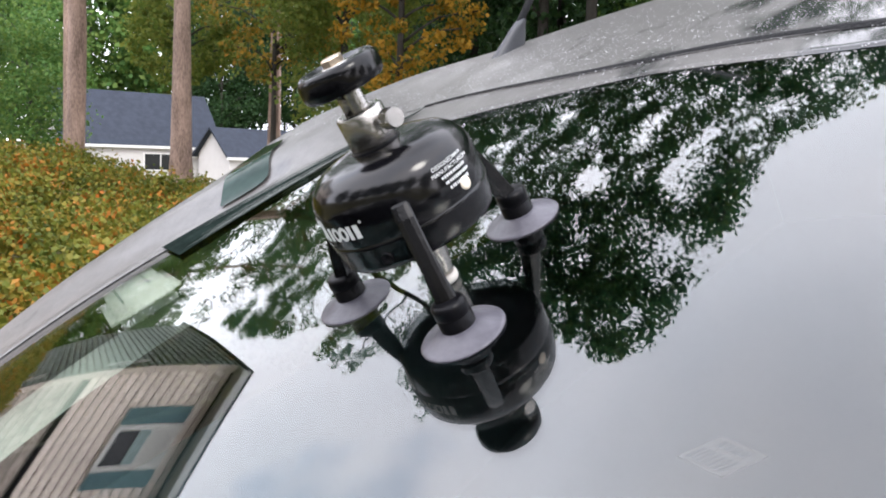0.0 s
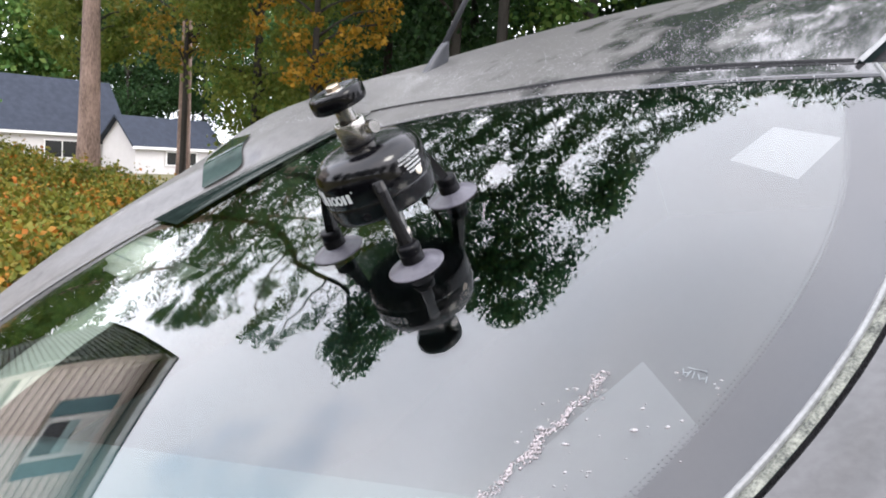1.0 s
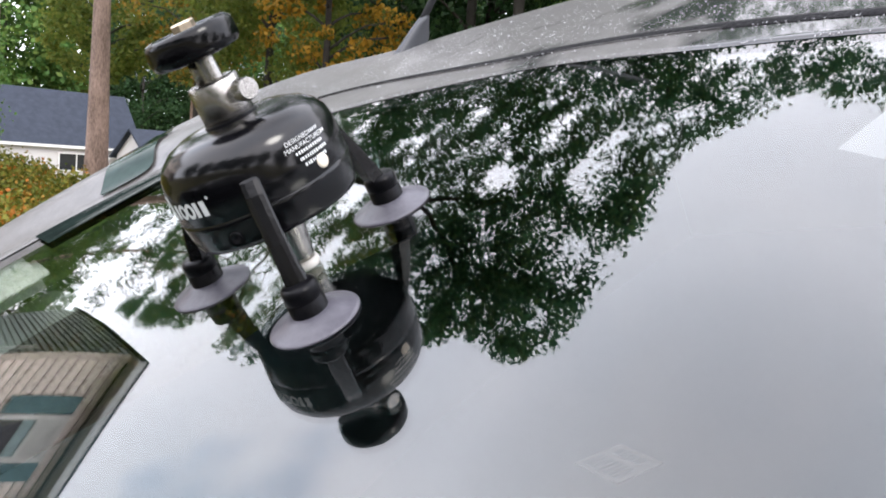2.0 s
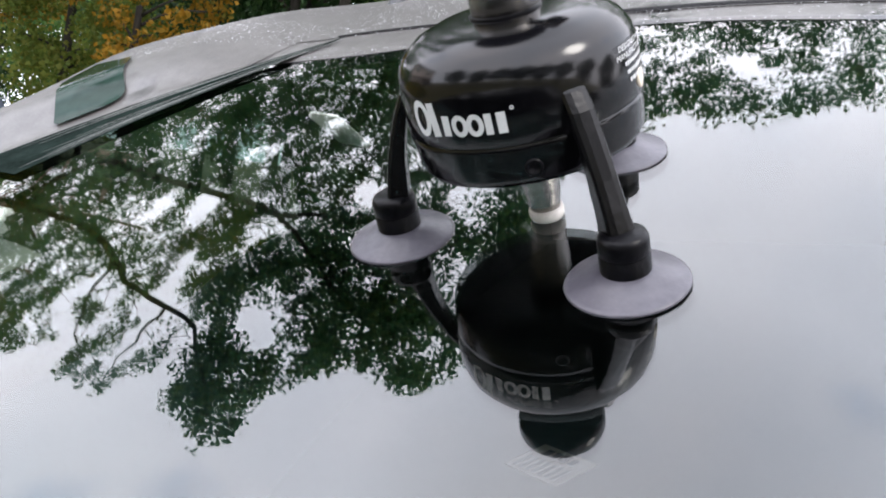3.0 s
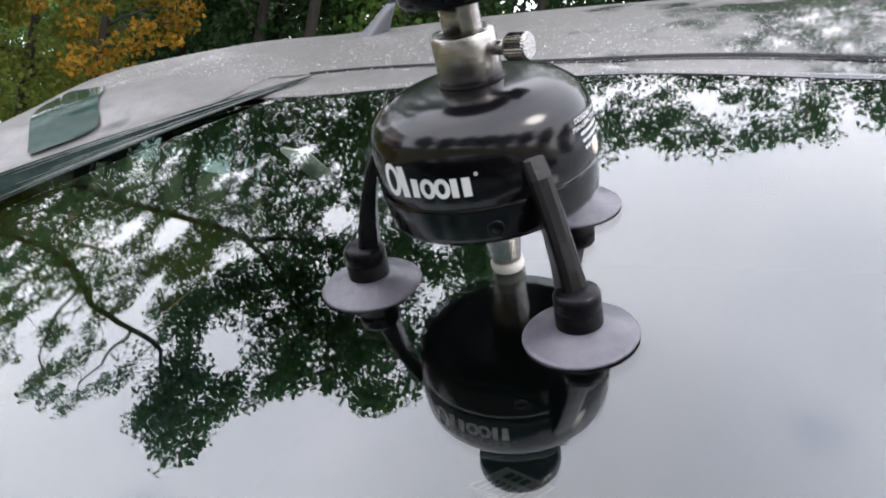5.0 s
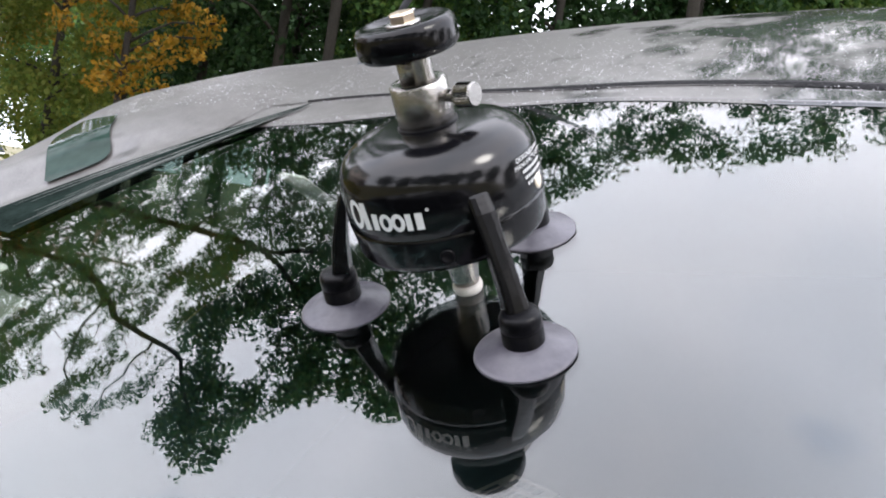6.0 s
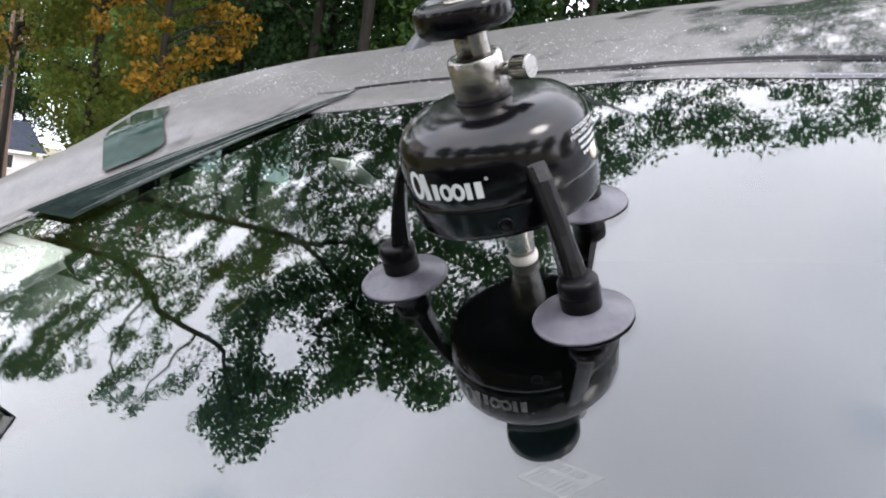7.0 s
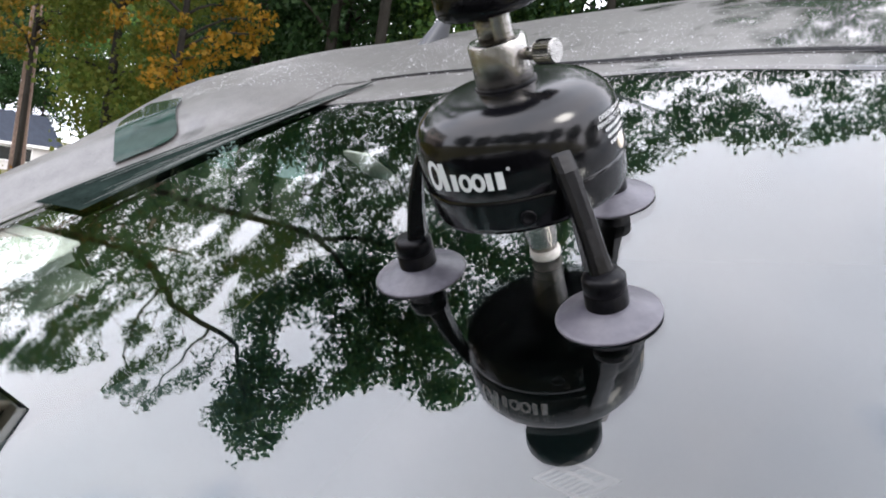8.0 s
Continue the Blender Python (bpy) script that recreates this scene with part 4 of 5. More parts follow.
for ang in (-48.2, -163.4, 73.6):
    ca, sa = math.cos(radians(ang)), math.sin(radians(ang))
    px, py = 0.0784 * ca, 0.0784 * sa
    foot = pose(px, py, glass_z(px, py), 0, 0, ang)
    # where the leg leaves the tilted dome
    hip = foot.inverted() @ (TILT @ Vector((0.0490 * ca, 0.0490 * sa, 0.0880)))
    knee = foot.inverted() @ (TILT @ Vector((0.0612 * ca, 0.0612 * sa, 0.0730)))
    ank = Vector((0.0, 0, 0.0215))
    bm = bmesh.new()
    line = [hip, hip.lerp(knee, 0.5) + Vector((0.0012, 0, 0.0008)), knee] + [knee.lerp(ank, k) + Vector((0.0016 * math.sin(math.pi * k), 0, 0)) for k in (0.25, 0.5, 0.75, 0.9, 1.0)]
    wid = [0.0062, 0.0062, 0.0062, 0.0060, 0.0060, 0.0062, 0.0068, 0.0074]
    deep = [0.003, 0.003, 0.0035, 0.0048, 0.0062, 0.0078, 0.0085, 0.0085]
    rows = []
    for p, wd, dp in zip(line, wid, deep):
        rows.append([bm.verts.new((p[0] + o, p[1] + y, p[2])) for o, y in ((0.0026, -wd + 0.001), (0.0034, -wd * 0.4), (0.0034, wd * 0.4), (0.0026, wd - 0.001), (0.0010, wd), (-dp, wd * 0.92), (-dp, -wd * 0.92), (0.0010, -wd))])
    for a, b in zip(rows, rows[1:]):
        for k in range(8):
            bm.faces.new((a[k], b[k], b[(k + 1) % 8], a[(k + 1) % 8]))
    bm.faces.new(rows[0])
    bm.faces.new(rows[-1][::-1])
    leg = part("leg", bm, M_LEG, tool, m=foot, smooth=False)
    bm = bmesh.new()
    lathe(bm, [(0, 0.0265), (0.0088, 0.0265), (0.0106, 0.0255), (0.0116, 0.0235), (0.0116, 0.0172), (0.0112, 0.0168), (0.0112, 0.0160), (0.0117, 0.0155), (0.0117, 0.0075), (0.0124, 0.0062), (0, 0.0062)], 40)
    part("foot_socket", bm, M_BLACK, tool, m=foot)
    bm = bmesh.new()
    lathe(bm, [(0, 0.0078), (0.0118, 0.0078), (0.0145, 0.0070), (0.0175, 0.0054), (0.022, 0.0034), (0.0262, 0.0019), (0.0280, 0.0014), (0.0288, 0.0006), (0.0284, -0.0002), (0, -0.0002)], 72)
    part("suction_cup", bm, M_CUP, tool, "grey rubber suction cup scuffed by use", m=foot)

# ---------------------------------------------------------------- trees
rng = np.random.default_rng(7)


def tree(name, x, y, h, trunk_r, crown_z, crown_r, tufts, per, leaf, bark, foliage, label, lean=(0, 0), tuft_r=(0.5, 1.1), limbs=9, flat=0.75):
    """A tapered trunk with limbs and a crown of many small leaves in loose tufts."""
    z0 = ground_height(x, y) - 0.1
    t = empty(name, pose(x, y, z0), label, "tree")
    bm = bmesh.new()
    pts, rad = [], []
    for i in range(9):
        k = i / 8
        pts.append((lean[0] * k * h + 0.10 * trunk_r * math.sin(5 * k + x), lean[1] * k * h + 0.10 * trunk_r * math.cos(4 * k + y), k * h))
        rad.append(trunk_r * (1.25 - 0.25 * min(1, k * 8)) * (1 - 0.75 * k))
    tube(bm, pts, rad, 14)
    c0 = np.array((lean[0] * crown_z, lean[1] * crown_z, crown_z))
    d = rng.normal(size=(tufts, 3))
    d /= np.linalg.norm(d, axis=1)[:, None]
    cen = c0 + d * (rng.uniform(0.25, 1, tufts) ** 0.5)[:, None] * np.array(crown_r)
    cen = cen[cen[:, 2] > 0.3]
    for q in cen[:limbs]:
        zb = max(h * 0.15, min(h * 0.92, q[2] - 0.4 * math.hypot(q[0], q[1])))
        b = Vector((lean[0] * zb, lean[1] * zb, zb))
        q = Vector(q)
        mid = b.lerp(q, 0.5) + Vector((0, 0, 0.12 * (q - b).length))
        tube(bm, [b, b.lerp(mid, 0.5) + Vector((0, 0, 0.03)), mid, q], [trunk_r * 0.35, trunk_r * 0.26, trunk_r * 0.17, 0.02], 6)
    part("trunk", bm, bark, t)
    pts = clumps(rng, cen, rng.uniform(tuft_r[0], tuft_r[1], len(cen)), per, flat)
    ob = new("crown", leaves_mesh("crown", pts, leaf, foliage, rng))
    ob.parent = t
    return t


tree("fir_tree", -12.88, 14.12, 9.5, 0.25, 8.6, (2.8, 2.8, 2.2), 34, 100, 0.16, M_BARK, L_DARK, "tall bare brown fir trunk with a high crown", tuft_r=(0.5, 1.0))
tree("fir_tree", -14.94, 20.15, 10.5, 0.19, 9.6, (2.8, 2.8, 2.4), 34, 100, 0.16, M_BARK, L_DARK, "slim brown trunk with a high crown by the far house", tuft_r=(0.5, 1.0))
tree("fir_tree", -21.6, 19.1, 17, 0.25, 12, (4.0, 4.0, 5.5), 36, 100, 0.18, M_BARK, L_DARK, "tall fir with a broad dark crown", tuft_r=(0.6, 1.1))
tree("fir_tree", -28.5, 20.5, 17, 0.22, 12, (4.5, 4.5, 5.0), 36, 100, 0.18, M_BARK, L_DARK, "tall fir with a broad dark crown", tuft_r=(0.6, 1.1))
tree("fir_tree", -18.5, 25.0, 18, 0.22, 13, (4.0, 4.0, 5.0), 36, 100, 0.18, M_BARK, L_DARK, "tall fir with a broad dark crown", tuft_r=(0.6, 1.1))
tree("maple_tree", -7.4, 13.5, 6.5, 0.09, 3.9, (1.5, 1.2, 1.85), 60, 80, 0.10, M_DARK_BARK, L_YELLOW, "maple with turning yellow leaves", tuft_r=(0.16, 0.36), limbs=20)
tree("maple_tree", -13.4, 18.0, 7.5, 0.09, 4.7, (1.9, 1.5, 1.5), 46, 95, 0.13, M_DARK_BARK, L_MIX, "half-turned maple beside the brown trunks", tuft_r=(0.25, 0.55), limbs=20)
tree("maple_tree", -16.6, 18.2, 7.5, 0.10, 4.9, (1.8, 1.5, 1.6), 60, 120, 0.13, M_DARK_BARK, L_LIGHT, "light green maple by the shrub bank", tuft_r=(0.25, 0.55), limbs=20)
for x, y, hh, mat, wide in [(-9.6, 15.2, 7.5, L_LIGHT, 1.5), (-5.5, 15.5, 13, L_DARK, 2.1), (-3.0, 16, 13, L_GREEN, 2.1), (-0.6, 16.5, 13, L_DARK, 2.1), (2.0, 17, 13, L_DARK, 2.1), (4.6, 17.5, 13, L_GREEN, 2.1), (7.2, 17, 12, L_DARK, 2.1), (10, 16, 9, L_DARK, 2.1),
                             (-8.2, 18.5, 14, L_DARK, 2.2), (-11.5, 21.5, 9.5, L_LIGHT, 1.6), (-10.4, 26, 14, L_DARK, 2.6), (-23.2, 16.6, 9.5, L_GREEN, 1.6), (-36, 29.5, 9, L_GREEN, 3.0), (-41.5, 59, 17, L_DARK, 4.5), (-31.5, 51, 15, L_GREEN, 3.6), (-50, 60, 16, L_GREEN, 3.4), (-18.6, 37, 15, L_DARK, 3.2), (-46, 64, 16, L_DARK, 3.4), (-17, 35, 16, L_DARK, 3.2),
                             (-43, 52, 16, L_DARK, 4), (-52, 46, 16, L_GREEN, 4), (-36, 58, 17, L_DARK, 4), (-29, 56, 17, L_GREEN, 4), (-58, 38, 16, L_GREEN, 4)]:
    tree("broadleaf_tree", x, y, hh * 0.8, 0.13, hh * 0.56, (wide, wide * 0.85, hh * 0.42), 100, 135, 0.05 + 0.04 * wide, M_DARK_BARK, mat, "dense green woodland tree", tuft_r=(0.22 * wide, 0.46 * wide), limbs=14)
for k in range(13):
    if k == 3:
        continue
    a = radians(112 + 4.2 * k)
    D = 68 + 9 * ((k * 7) % 3)
    tree("broadleaf_tree", D * math.cos(a), D * math.sin(a), 17, 0.25, 10.5, (4.6, 4.0, 9.5), 110, 130, 0.42, M_DARK_BARK, (L_GREEN, L_DARK, L_LIGHT)[k % 3], "tall distant woodland tree", tuft_r=(1.0, 2.2), limbs=8)
for x, y in [(-7, 21), (-4, 20.5), (-1.5, 21.5), (1, 20.5), (3.5, 21.5), (6.5, 21), (9.5, 20.5), (12.5, 19)]:
    tree("broadleaf_tree", x, y, 12, 0.16, 7.2, (2.4, 2.0, 6.2), 130, 150, 0.17, M_DARK_BARK, L_DARK, "tall dark woodland tree behind the car", tuft_r=(0.6, 1.1), limbs=10)
# unseen trees added behind the camera, to darken reflections and cut sky light
for x, y in [(-9, -11), (-4.5, -13), (0, -12.5), (4.5, -13), (9, -11), (12, -6), (13.5, 0), (13, 6), (-12.5, -7)]:
    tree("unseen_tree", x, y, 6.5, 0.16, 4.2, (2.6, 2.4, 3.4), 90, 120, 0.22, M_DARK_BARK, L_DARK, "dense dark tree added out of view to darken reflections", tuft_r=(0.6, 1.1))

# the large trees whose limbs hang over the car
EDGE = [(-20, 12.6), (-16.7, 9.7), (-13.7, 7.4), (-12.3, 6.6), (-10.45, 5.8), (-9.4, 4.65), (-8.75, 4.15), (-7.9, 4.2), (-7.1, 3.5), (-6.4, 2.68), (-6.0, 2.7), (-5.6, 3.05), (-4.5, 3.15), (-3.75, 2.6), (-3.45, 2.45), (-3.1, 2.75),
        (-2.85, 2.9), (-2.6, 3.4), (-2.15, 4.35), (-1.65, 4.95), (-1.1, 5.1), (-0.6, 5.2), (-0.15, 4.8), (0.08, 4.35), (0.35, 4.7), (0.8, 4.75), (1.45, 4.6), (2.5, 5.0), (5, 7.2), (9, 9.6)]
# openings in the crowns, where the sky shows: place and radius
OPENINGS = [(-7.4, 7.3, 0.6), (-5.06, 7.95, 0.24), (-6.2, 8.0, 0.28), (-10.6, 9.9, 0.7), (-11.2, 9.1, 0.5), (-9.5, 7.0, 0.25), (-10.2, 6.7, 0.4), (-4.4, 5.9, 0.25), (-6.15, 5.9, 0.25), (-7.4, 6.15, 0.3), (-8.57, 8.1, 0.5),
            (-3.6, 6.1, 0.22), (-4.15, 5.55, 0.25), (-3.4, 6.45, 0.25), (-3.1, 5.05, 0.25), (-7.1, 4.4, 0.25), (-1.7, 5.4, 0.18), (-1.1, 6.25, 0.2), (-0.45, 6.4, 0.2), (0.12, 5.85, 0.2), (1.0, 5.65, 0.18), (-8.0, 5.6, 0.3), (-12.6, 10.4, 0.6)]
HUB, REACH = Vector((0.0, 0.1, 1.3)), 7.3


def crown_edge(x):
    for (x0, y0), (x1, y1) in zip(EDGE, EDGE[1:]):
        if x <= x1:
            return y0 + (y1 - y0) * (x - x0) / (x1 - x0)
    return EDGE[-1][1]


def limb(a, b, sag, r0, r1, n=9, wob=0.22, seed=0.0):
    pts, rad = [], []
    for i in range(n):
        k = i / (n - 1)
        p = Vector(a).lerp(Vector(b), k)
        w_ = wob * math.sin(math.pi * k)
        pts.append(p + Vector((w_ * math.sin(6 * k + seed), w_ * math.cos(5 * k + 2 * seed), sag * math.sin(math.pi * k) + 0.5 * w_ * math.sin(9 * k + seed))))
        rad.append(r0 + (r1 - r0) * k ** 0.7)
    return pts, rad


def overhang(root, top, ends, xs, depth, tufts, per, foliage, label, leaf=0.064, heights=(6.9, 8.4), gap=-0.06, boughs=()):
    """A tree whose limbs reach out and carry tufts of leaves on twigs, with gaps between the sprays."""
    t = empty("overhanging_tree", pose(root[0], root[1], ground_height(root[0], root[1]) - 0.1), label, "tree")
    inv = Vector((root[0], root[1], ground_height(root[0], root[1]) - 0.1))
    bm = bmesh.new()
    tube(bm, [(0, 0, 0), (0.03, 0, 1.5), (0, 0.1, 4), Vector(top) - inv, Vector(top) - inv + Vector((0.3, 0.2, 1.0))], [g * (1.0 if root[0] < -10 else 0.5) for g in (0.215, 0.20, 0.195, 0.18, 0.06)], 14)
    part("trunk", bm, M_BARK if root[0] < -10 else M_DARK_BARK, t)
    bm = bmesh.new()
    nodes = []
    for i, e in enumerate(ends):
        pts, rad = limb(top, e, 0.4, 0.10 if root[0] < -10 else 0.028, 0.010, seed=i * 1.7 + root[0])
        tube(bm, [p - inv for p in pts], rad, 8)
        nodes += pts[1:]
    # crooked boughs through given turning points
    for r0, r1, turns in boughs:
        n = 4 * (len(turns) - 1) + 1
        xs_, ys_ = [(i, p[0]) for i, p in enumerate(turns)], [(i, p[1]) for i, p in enumerate(turns)]
        pts = [Vector((lerp_table(xs_, i / 4), lerp_table(ys_, i / 4), REACH + 0.05 * math.sin(1.9 * i))) for i in range(n)]
        tube(bm, [p - inv for p in pts], [r0 + (r1 - r0) * i / (n - 1) for i in range(n)], 8)
        nodes += pts
    cen = []
    tries = 0
    while len(cen) < tufts and tries < tufts * 40:
        tries += 1
        x = rng.uniform(xs[0], xs[1])
        inside = depth * rng.uniform(0, 1) ** 1.2
        y = crown_edge(x) + inside + 0.16
        z = rng.uniform(heights[0], heights[1])
        thick = 0.16 * smooth((x + 5.6) / 0.8) * (1 - smooth((x + 2.6) / 0.6))
        if noise.noise(Vector((x * 1.3, y * 1.3, z * 0.6))) < gap - thick - 0.34 * smooth((inside - 0.8) / 3.2):
            continue
        if any((x - gx) ** 2 + (y - gy) ** 2 < (0.85 * gr + 0.04) ** 2 for gx, gy, gr in OPENINGS):
            continue
        cen.append(tuple(HUB + (Vector((x, y, REACH)) - HUB) * ((z - HUB.z) / (REACH - HUB.z))))
    known = np.zeros((len(nodes) + 3 * len(cen), 3))
    known[:len(nodes)] = nodes
    count = len(nodes)
    for q in sorted(cen, key=lambda c: (Vector(c) - Vector(top)).length):
        d2 = ((known[:count] - np.array(q)) ** 2).sum(1)
        q, b = Vector(q), Vector(known[int(d2.argmin())])
        if (b - q).length > 0.15:
            pts, rad = limb(b, q, 0.08, min(0.026, 0.009 * (b - q).length + 0.005), 0.003, 5, 0.08 * (b - q).length, seed=q[0])
            tube(bm, [p - inv for p in pts], rad, 4)
            known[count], known[count + 1] = pts[2], pts[3]
            count += 2
        known[count] = q
        count += 1
    part("branchwork", bm, M_DARK_BARK, t)
    cen = np.array(cen) - np.array(inv)
    ob = new("crown", leaves_mesh("crown", clumps(rng, cen, rng.uniform(0.12, 0.30, len(cen)), per, 0.6), leaf, foliage, rng))
    ob.parent = t


overhang((-16.05, 14.2), (-15.6, 13.8, 7.6), [(-13.5, 9.5, 8), (-6.8, 9.5, 8.4), (-4.2, 8.6, 8.0)],
         (-15.5, -2.3), 8.0, 2700, 44, L_OVER, "large leafy tree with limbs hanging over the car",
         boughs=[(0.10, 0.035, [(-15.6, 13.8), (-12.1, 12.7), (-9.7, 10.1), (-7.7, 8.05), (-6.5, 6.9), (-5.7, 6.1), (-4.9, 5.65)]), (0.04, 0.012, [(-5.9, 6.3), (-5.45, 5.65), (-4.9, 4.7), (-4.5, 3.9)]),
                 (0.09, 0.02, [(-15.6, 13.8), (-13.8, 12.0), (-10.7, 9.0), (-9.3, 7.25), (-8.7, 6.35), (-7.6, 5.3), (-6.95, 4.65), (-6.5, 3.4)]), (0.035, 0.01, [(-9.3, 7.25), (-9.7, 6.2), (-9.4, 5.2)]),
                 (0.03, 0.01, [(-7.6, 5.3), (-8.1, 4.9), (-8.6, 4.5)]), (0.035, 0.01, [(-7.7, 8.05), (-6.9, 7.9), (-5.6, 7.2), (-4.2, 6.6)])])
overhang((1.6, 14.0), (1.4, 13.2, 7.6), [(-1.2, 8.6, 7.6), (1.2, 8.0, 7.5), (5.6, 9.4, 7.9)],
         (-2.6, 8.5), 7.5, 3000, 44, L_OVER, "tall leafy tree behind the car with drooping limbs", gap=-0.30)
overhang((-4.4, 14.8), (-4.2, 14.0, 7.8), [(-3.6, 6.6, 7.5), (-1.8, 8.0, 8.0)],
         (-8.0, -1.3), 9.0, 1500, 44, L_OVER, "leafy tree behind the car with long limbs", gap=-0.10)

# ---------------------------------------------------------------- shrubs on the bank
bank_pts = []
for i in range(9000):
    a, b = rng.uniform(0, 1), rng.uniform(-1, 1)
    d = 3.6 + 9.5 * a
    x0, y0 = -0.75 * d - 0.66 * b * (3 + 3.5 * a), 0.66 * d - 0.75 * b * (3 + 3.5 * a)
    if x0 > -2.7:
        continue
    top = 0.27 + 0.52 * min(1, a * 1.25) + 0.34 * noise.noise(Vector((x0 * 1.1, y0 * 1.1, 3))) + 0.20 * noise.noise(Vector((x0 * 3.1, y0 * 3.1, 9))) + (0.12 + 1.15 * max(-0.5, min(0.40, b))) * min(1, a * 1.3)
    bank_pts.append((x0, y0, top))
bank_pts = np.array(bank_pts)
shrub = tagged(new("shrub_bank", leaves_mesh("shrub_bank", clumps(rng, bank_pts, rng.uniform(0.10, 0.26, len(bank_pts)), 26, 0.9), 0.05, L_HEDGE, rng)),
               "bank of low autumn shrubs turning orange", "shrubs", kind="stuff")


# ---------------------------------------------------------------- the far white house
def gable_house(name, m, length, depth, wall_h, rise, label):
    h = empty(name, m, label, "house")
    bm = bmesh.new()
    box(bm, 0, 0, wall_h / 2, length, depth, wall_h)
    a = [bm.verts.new((s * length / 2, y, z)) for s in (-1, 1) for y, z in ((-depth / 2, wall_h), (depth / 2, wall_h), (0, wall_h + rise))]
    bm.faces.new(a[:3])
    bm.faces.new(a[3:])
    part("wall", bm, M_WALL, h, smooth=False)
    for s in (-1, 1):
        bm = bmesh.new()
        over_ = 0.35
        ln = math.hypot(depth / 2, rise)
        ang = math.atan2(rise, depth / 2)
        box(bm, 0, 0, 0, length + 0.7, ln + over_, 0.1)
        mm = Matrix.Translation((0, s * (depth / 4 + 0.5 * over_ * math.cos(ang)), wall_h + rise / 2 - 0.5 * over_ * math.sin(ang) + 0.06)) @ Matrix.Rotation(-s * ang, 4, "X")
        bmesh.ops.transform(bm, matrix=mm, verts=bm.verts)
        part("roof", bm, M_ROOF, h, smooth=False)
        bm = bmesh.new()
        box(bm, 0, s * (depth / 2 + over_ * math.cos(ang)), wall_h - over_ * math.sin(ang) + 0.02, length + 0.7, 0.06, 0.16)
        part("fascia", bm, M_TRIM, h, smooth=False)
    return h


def window_on(parent, x, y, z, w, hh, normal=-1):
    bm = bmesh.new()
    box(bm, x, y, z, w, 0.06, hh)
    win = part("window", bm, M_PANE, parent, smooth=False)
    bm = bmesh.new()
    for cx, cz, sx, sz in ((0, hh / 2, w + 0.12, 0.07), (0, -hh / 2, w + 0.12, 0.07), (-w / 2, 0, 0.07, hh), (w / 2, 0, 0.07, hh), (0, 0, 0.05, hh)):
        box(bm, x + cx, y + normal * 0.03, z + cz, sx, 0.06, sz)
    part("frame", bm, M_TRIM, win, smooth=False)


house = gable_house("house", pose(-41.42, 41.33, -1.15, 0, 0, 63), 9.0, 6.0, 2.35, 3.0, "white single-storey house with a slate-grey roof")
window_on(house, 0.9, -3.02, 1.25, 2.0, 1.0)
wing = gable_house("house_wing", pose(-34.6, 45.0, -1.15, 0, 0, 74), 6.0, 3.2, 1.85, 1.5, "low white garage wing with a grey gable roof")
window_on(wing, 0.2, -1.62, 1.05, 2.2, 0.8)


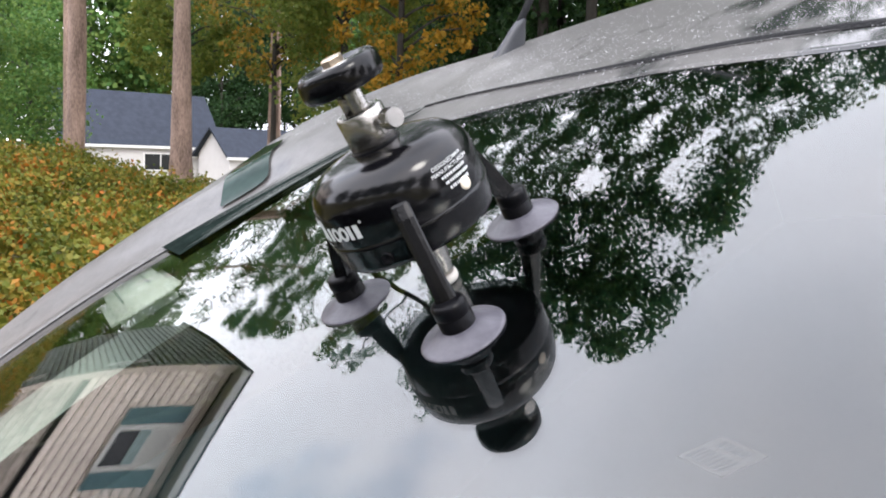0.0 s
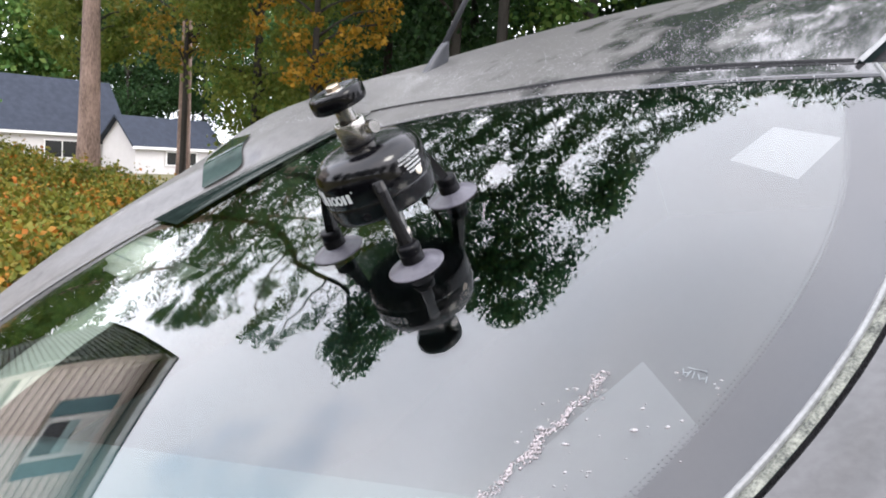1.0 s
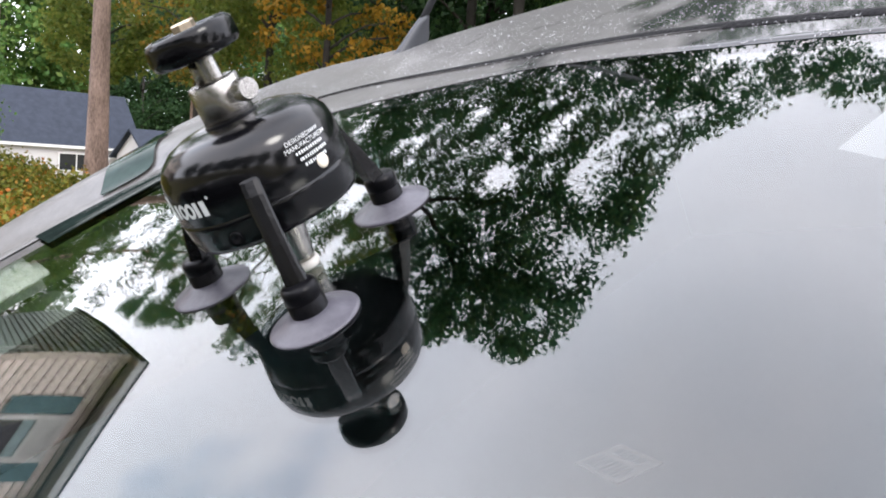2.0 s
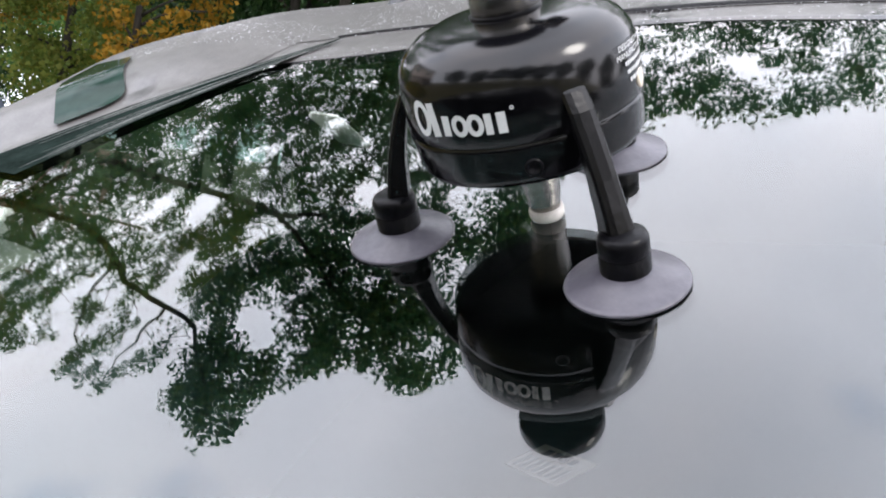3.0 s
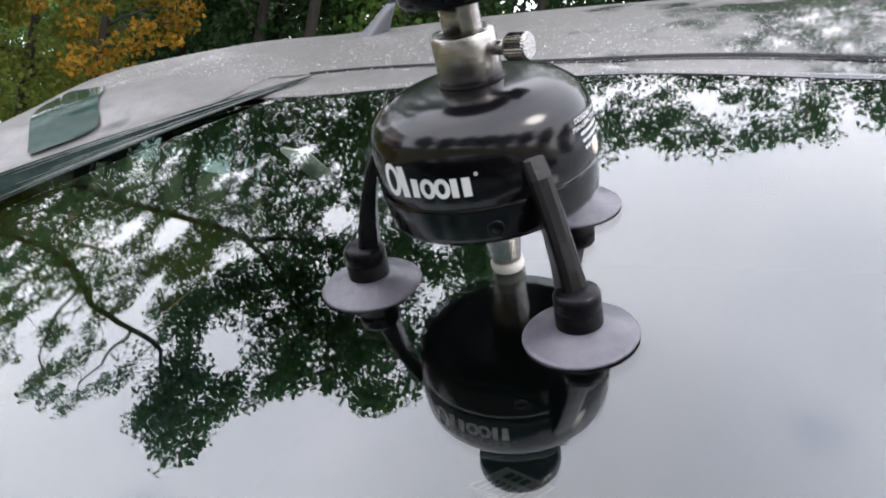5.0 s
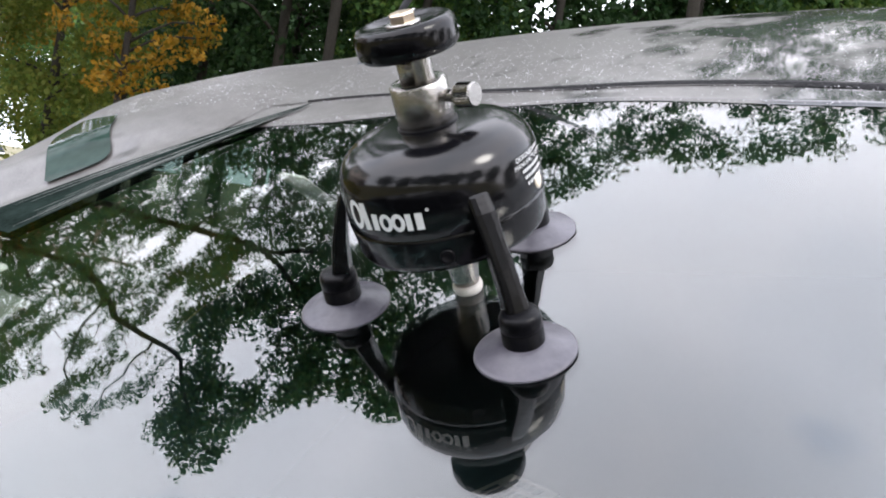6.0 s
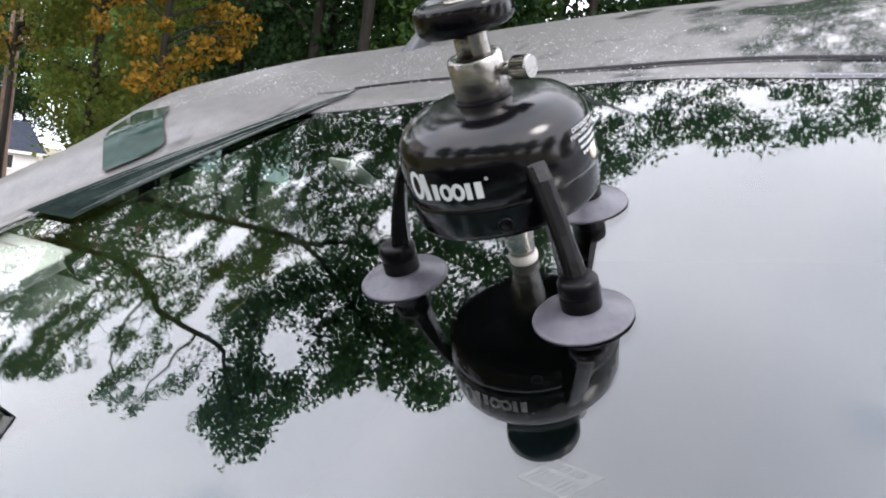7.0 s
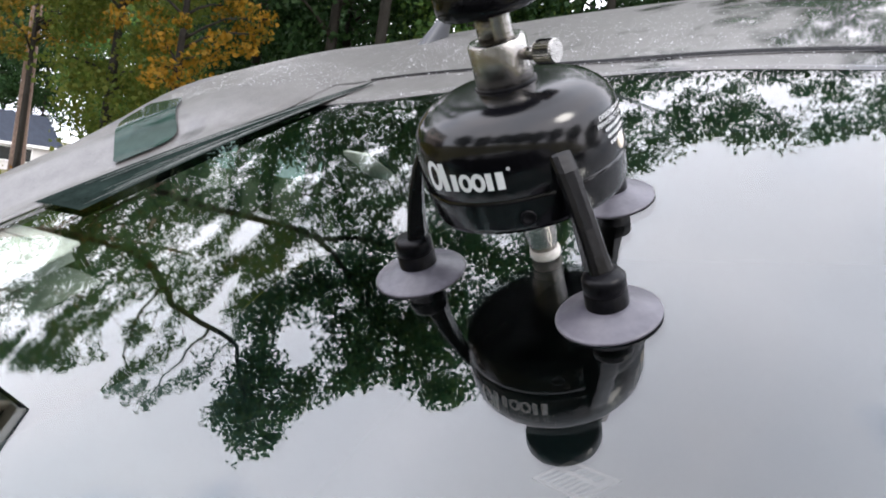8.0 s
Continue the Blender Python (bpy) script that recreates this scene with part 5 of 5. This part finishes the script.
# ---------------------------------------------------------------- the tan house seen in the glass
def tan_house():
    m = Matrix.Translation((-11.78, 5.56, 0)) @ Matrix.Rotation(math.atan2(-0.80, -0.60), 4, "Z")
    h = empty("tan_house", m, "two-storey tan house with board siding and teal shutters", "house")
    # x runs along the front, y towards its front yard; the back of the house lies at negative y
    TOP, FLOOR = 6.64, 3.32
    # core box coloured dark, so board gaps read as shade
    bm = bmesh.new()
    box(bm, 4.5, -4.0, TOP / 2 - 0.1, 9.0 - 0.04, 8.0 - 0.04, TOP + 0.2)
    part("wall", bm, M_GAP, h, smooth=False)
    bm = bmesh.new()
    box(bm, 0, 0, 0, 8.98, 0.030, 0.190)
    me = mesh_of(bm, "board", M_SIDING, False)
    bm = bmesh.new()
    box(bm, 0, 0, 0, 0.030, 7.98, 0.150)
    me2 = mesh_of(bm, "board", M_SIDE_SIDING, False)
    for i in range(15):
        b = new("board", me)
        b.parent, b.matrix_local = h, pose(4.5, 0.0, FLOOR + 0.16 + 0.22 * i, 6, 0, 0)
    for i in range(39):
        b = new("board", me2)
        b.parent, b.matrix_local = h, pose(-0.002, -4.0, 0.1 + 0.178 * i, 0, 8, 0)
    # stone veneer of the lower storey, in rough courses
    rv = random.Random(4)
    bm = bmesh.new()
    box(bm, 0, 0, 0, 0.48, 0.06, 0.20, 0.012)
    stone = mesh_of(bm, "stone", M_STONE, False)
    for row in range(15):
        x = 0.1 - rv.uniform(0, 0.3)
        while x < 4.6:
            w_ = rv.uniform(0.7, 1.25)
            b = new("stone", stone)
            b.parent, b.matrix_local = h, Matrix.Translation((max(x + 0.24 * w_, 0.26), 0.004 + rv.uniform(0, 0.014), 0.1 + 0.213 * row)) @ Matrix.Diagonal((w_, 1, 1, 1))
            x += 0.49 * w_
    bm = bmesh.new()
    box(bm, 4.55, 0.03, FLOOR - 0.03, 8.9, 0.09, 0.075)
    part("flashing", bm, M_RUBBER, h, "dark flashing between the storeys", smooth=False)
    bm = bmesh.new()
    box(bm, -0.01, 0.01, TOP / 2, 0.14, 0.12, TOP)
    part("corner_board", bm, M_CORNER, h, smooth=False)
    bm = bmesh.new()
    box(bm, 4.6, 0.02, TOP - 0.03, 9.3, 0.06, 0.05)
    part("frieze_gap", bm, M_RUBBER, h, smooth=False)
    bm = bmesh.new()
    box(bm, 4.68, 0.20, TOP + 0.02, 9.5, 0.46, 0.05)
    soffit = part("soffit", bm, M_SOFFIT, h, smooth=False)
    for i in range(2):
        bm = bmesh.new()
        box(bm, 4.68, 0.14 + 0.14 * i, TOP - 0.008, 9.5, 0.012, 0.006)
        part("soffit_rib", bm, M_TRIMGREY, soffit, smooth=False)
    bm = bmesh.new()
    box(bm, 4.68, 0.46, TOP + 0.09, 9.5, 0.06, 0.18)
    part("fascia", bm, M_SOFFIT, h, smooth=False)
    for s_ in (-1, 1):
        bm = bmesh.new()
        box(bm, 4.68, 0, 0, 9.5, 4.46, 0.06)
        bmesh.ops.transform(bm, matrix=Matrix.Translation((0, -4.0 + s_ * 2.27, TOP + 0.27)) @ Matrix.Rotation(-s_ * radians(1.5), 4, "X"), verts=bm.verts)
        part("roof", bm, M_ROOF, h, smooth=False)
    for x in (1.66, 6.2):
        z, hh = 5.50, 1.30
        bm = bmesh.new()
        box(bm, x, 0.03, z - 0.38, 0.74, 0.03, 0.48)
        win = part("window", bm, M_PANE, h, smooth=False)
        bm = bmesh.new()
        box(bm, x, 0.032, z + 0.0, 0.74, 0.03, 0.28)
        part("curtain", bm, M_SHUTTER_PALE, win, "pale teal curtain", smooth=False)
        bm = bmesh.new()
        for k in range(10):
            box(bm, x, 0.034, z + 0.17 + 0.05 * k, 0.74, 0.03, 0.042)
        part("blind", bm, M_BLIND, win, smooth=False)
        bm = bmesh.new()
        for cx, cz, sx, sz in ((0, hh / 2 + 0.03, 0.94, 0.10), (0, -hh / 2 - 0.03, 0.94, 0.10), (-0.42, 0, 0.10, hh), (0.42, 0, 0.10, hh), (0, 0.14, 0.74, 0.05)):
            box(bm, x + cx, 0.05, z + cz, sx, 0.05, sz)
        part("frame", bm, M_TRIM, win, smooth=False)
        for s_ in (-1, 1):
            bm = bmesh.new()
            box(bm, x + s_ * 0.67, 0.045, z, 0.36, 0.045, 1.45, 0.006)
            for k in range(23):
                box(bm, x + s_ * 0.67, 0.07, z - 0.64 + 0.058 * k, 0.28, 0.012, 0.03)
            part("shutter", bm, M_SHUTTER, win, smooth=False)
    bm = bmesh.new()
    for cx, cz, sx, sz in ((0, 0.5, 1.2, 0.10), (0, -0.6, 1.2, 0.10), (-0.55, 0, 0.10, 1.1), (0.55, 0, 0.10, 1.1), (0, 0, 0.05, 1.1)):
        box(bm, 1.0 + cx, 0.06, 1.1 + cz, sx, 0.06, sz)
    low = part("lower_window", bm, M_TRIM, h, smooth=False)
    bm = bmesh.new()
    box(bm, 1.0, 0.045, 1.05, 1.06, 0.03, 1.1)
    part("pane", bm, M_PANE, low, smooth=False)
    for y, z in ((-0.9, 4.2), (-1.2, 1.7)):
        bm = bmesh.new()
        box(bm, -0.04, y, z, 0.05, 0.16, 1.0, 0.01)
        part("vent", bm, M_TRIM, h, smooth=False)


tan_house()
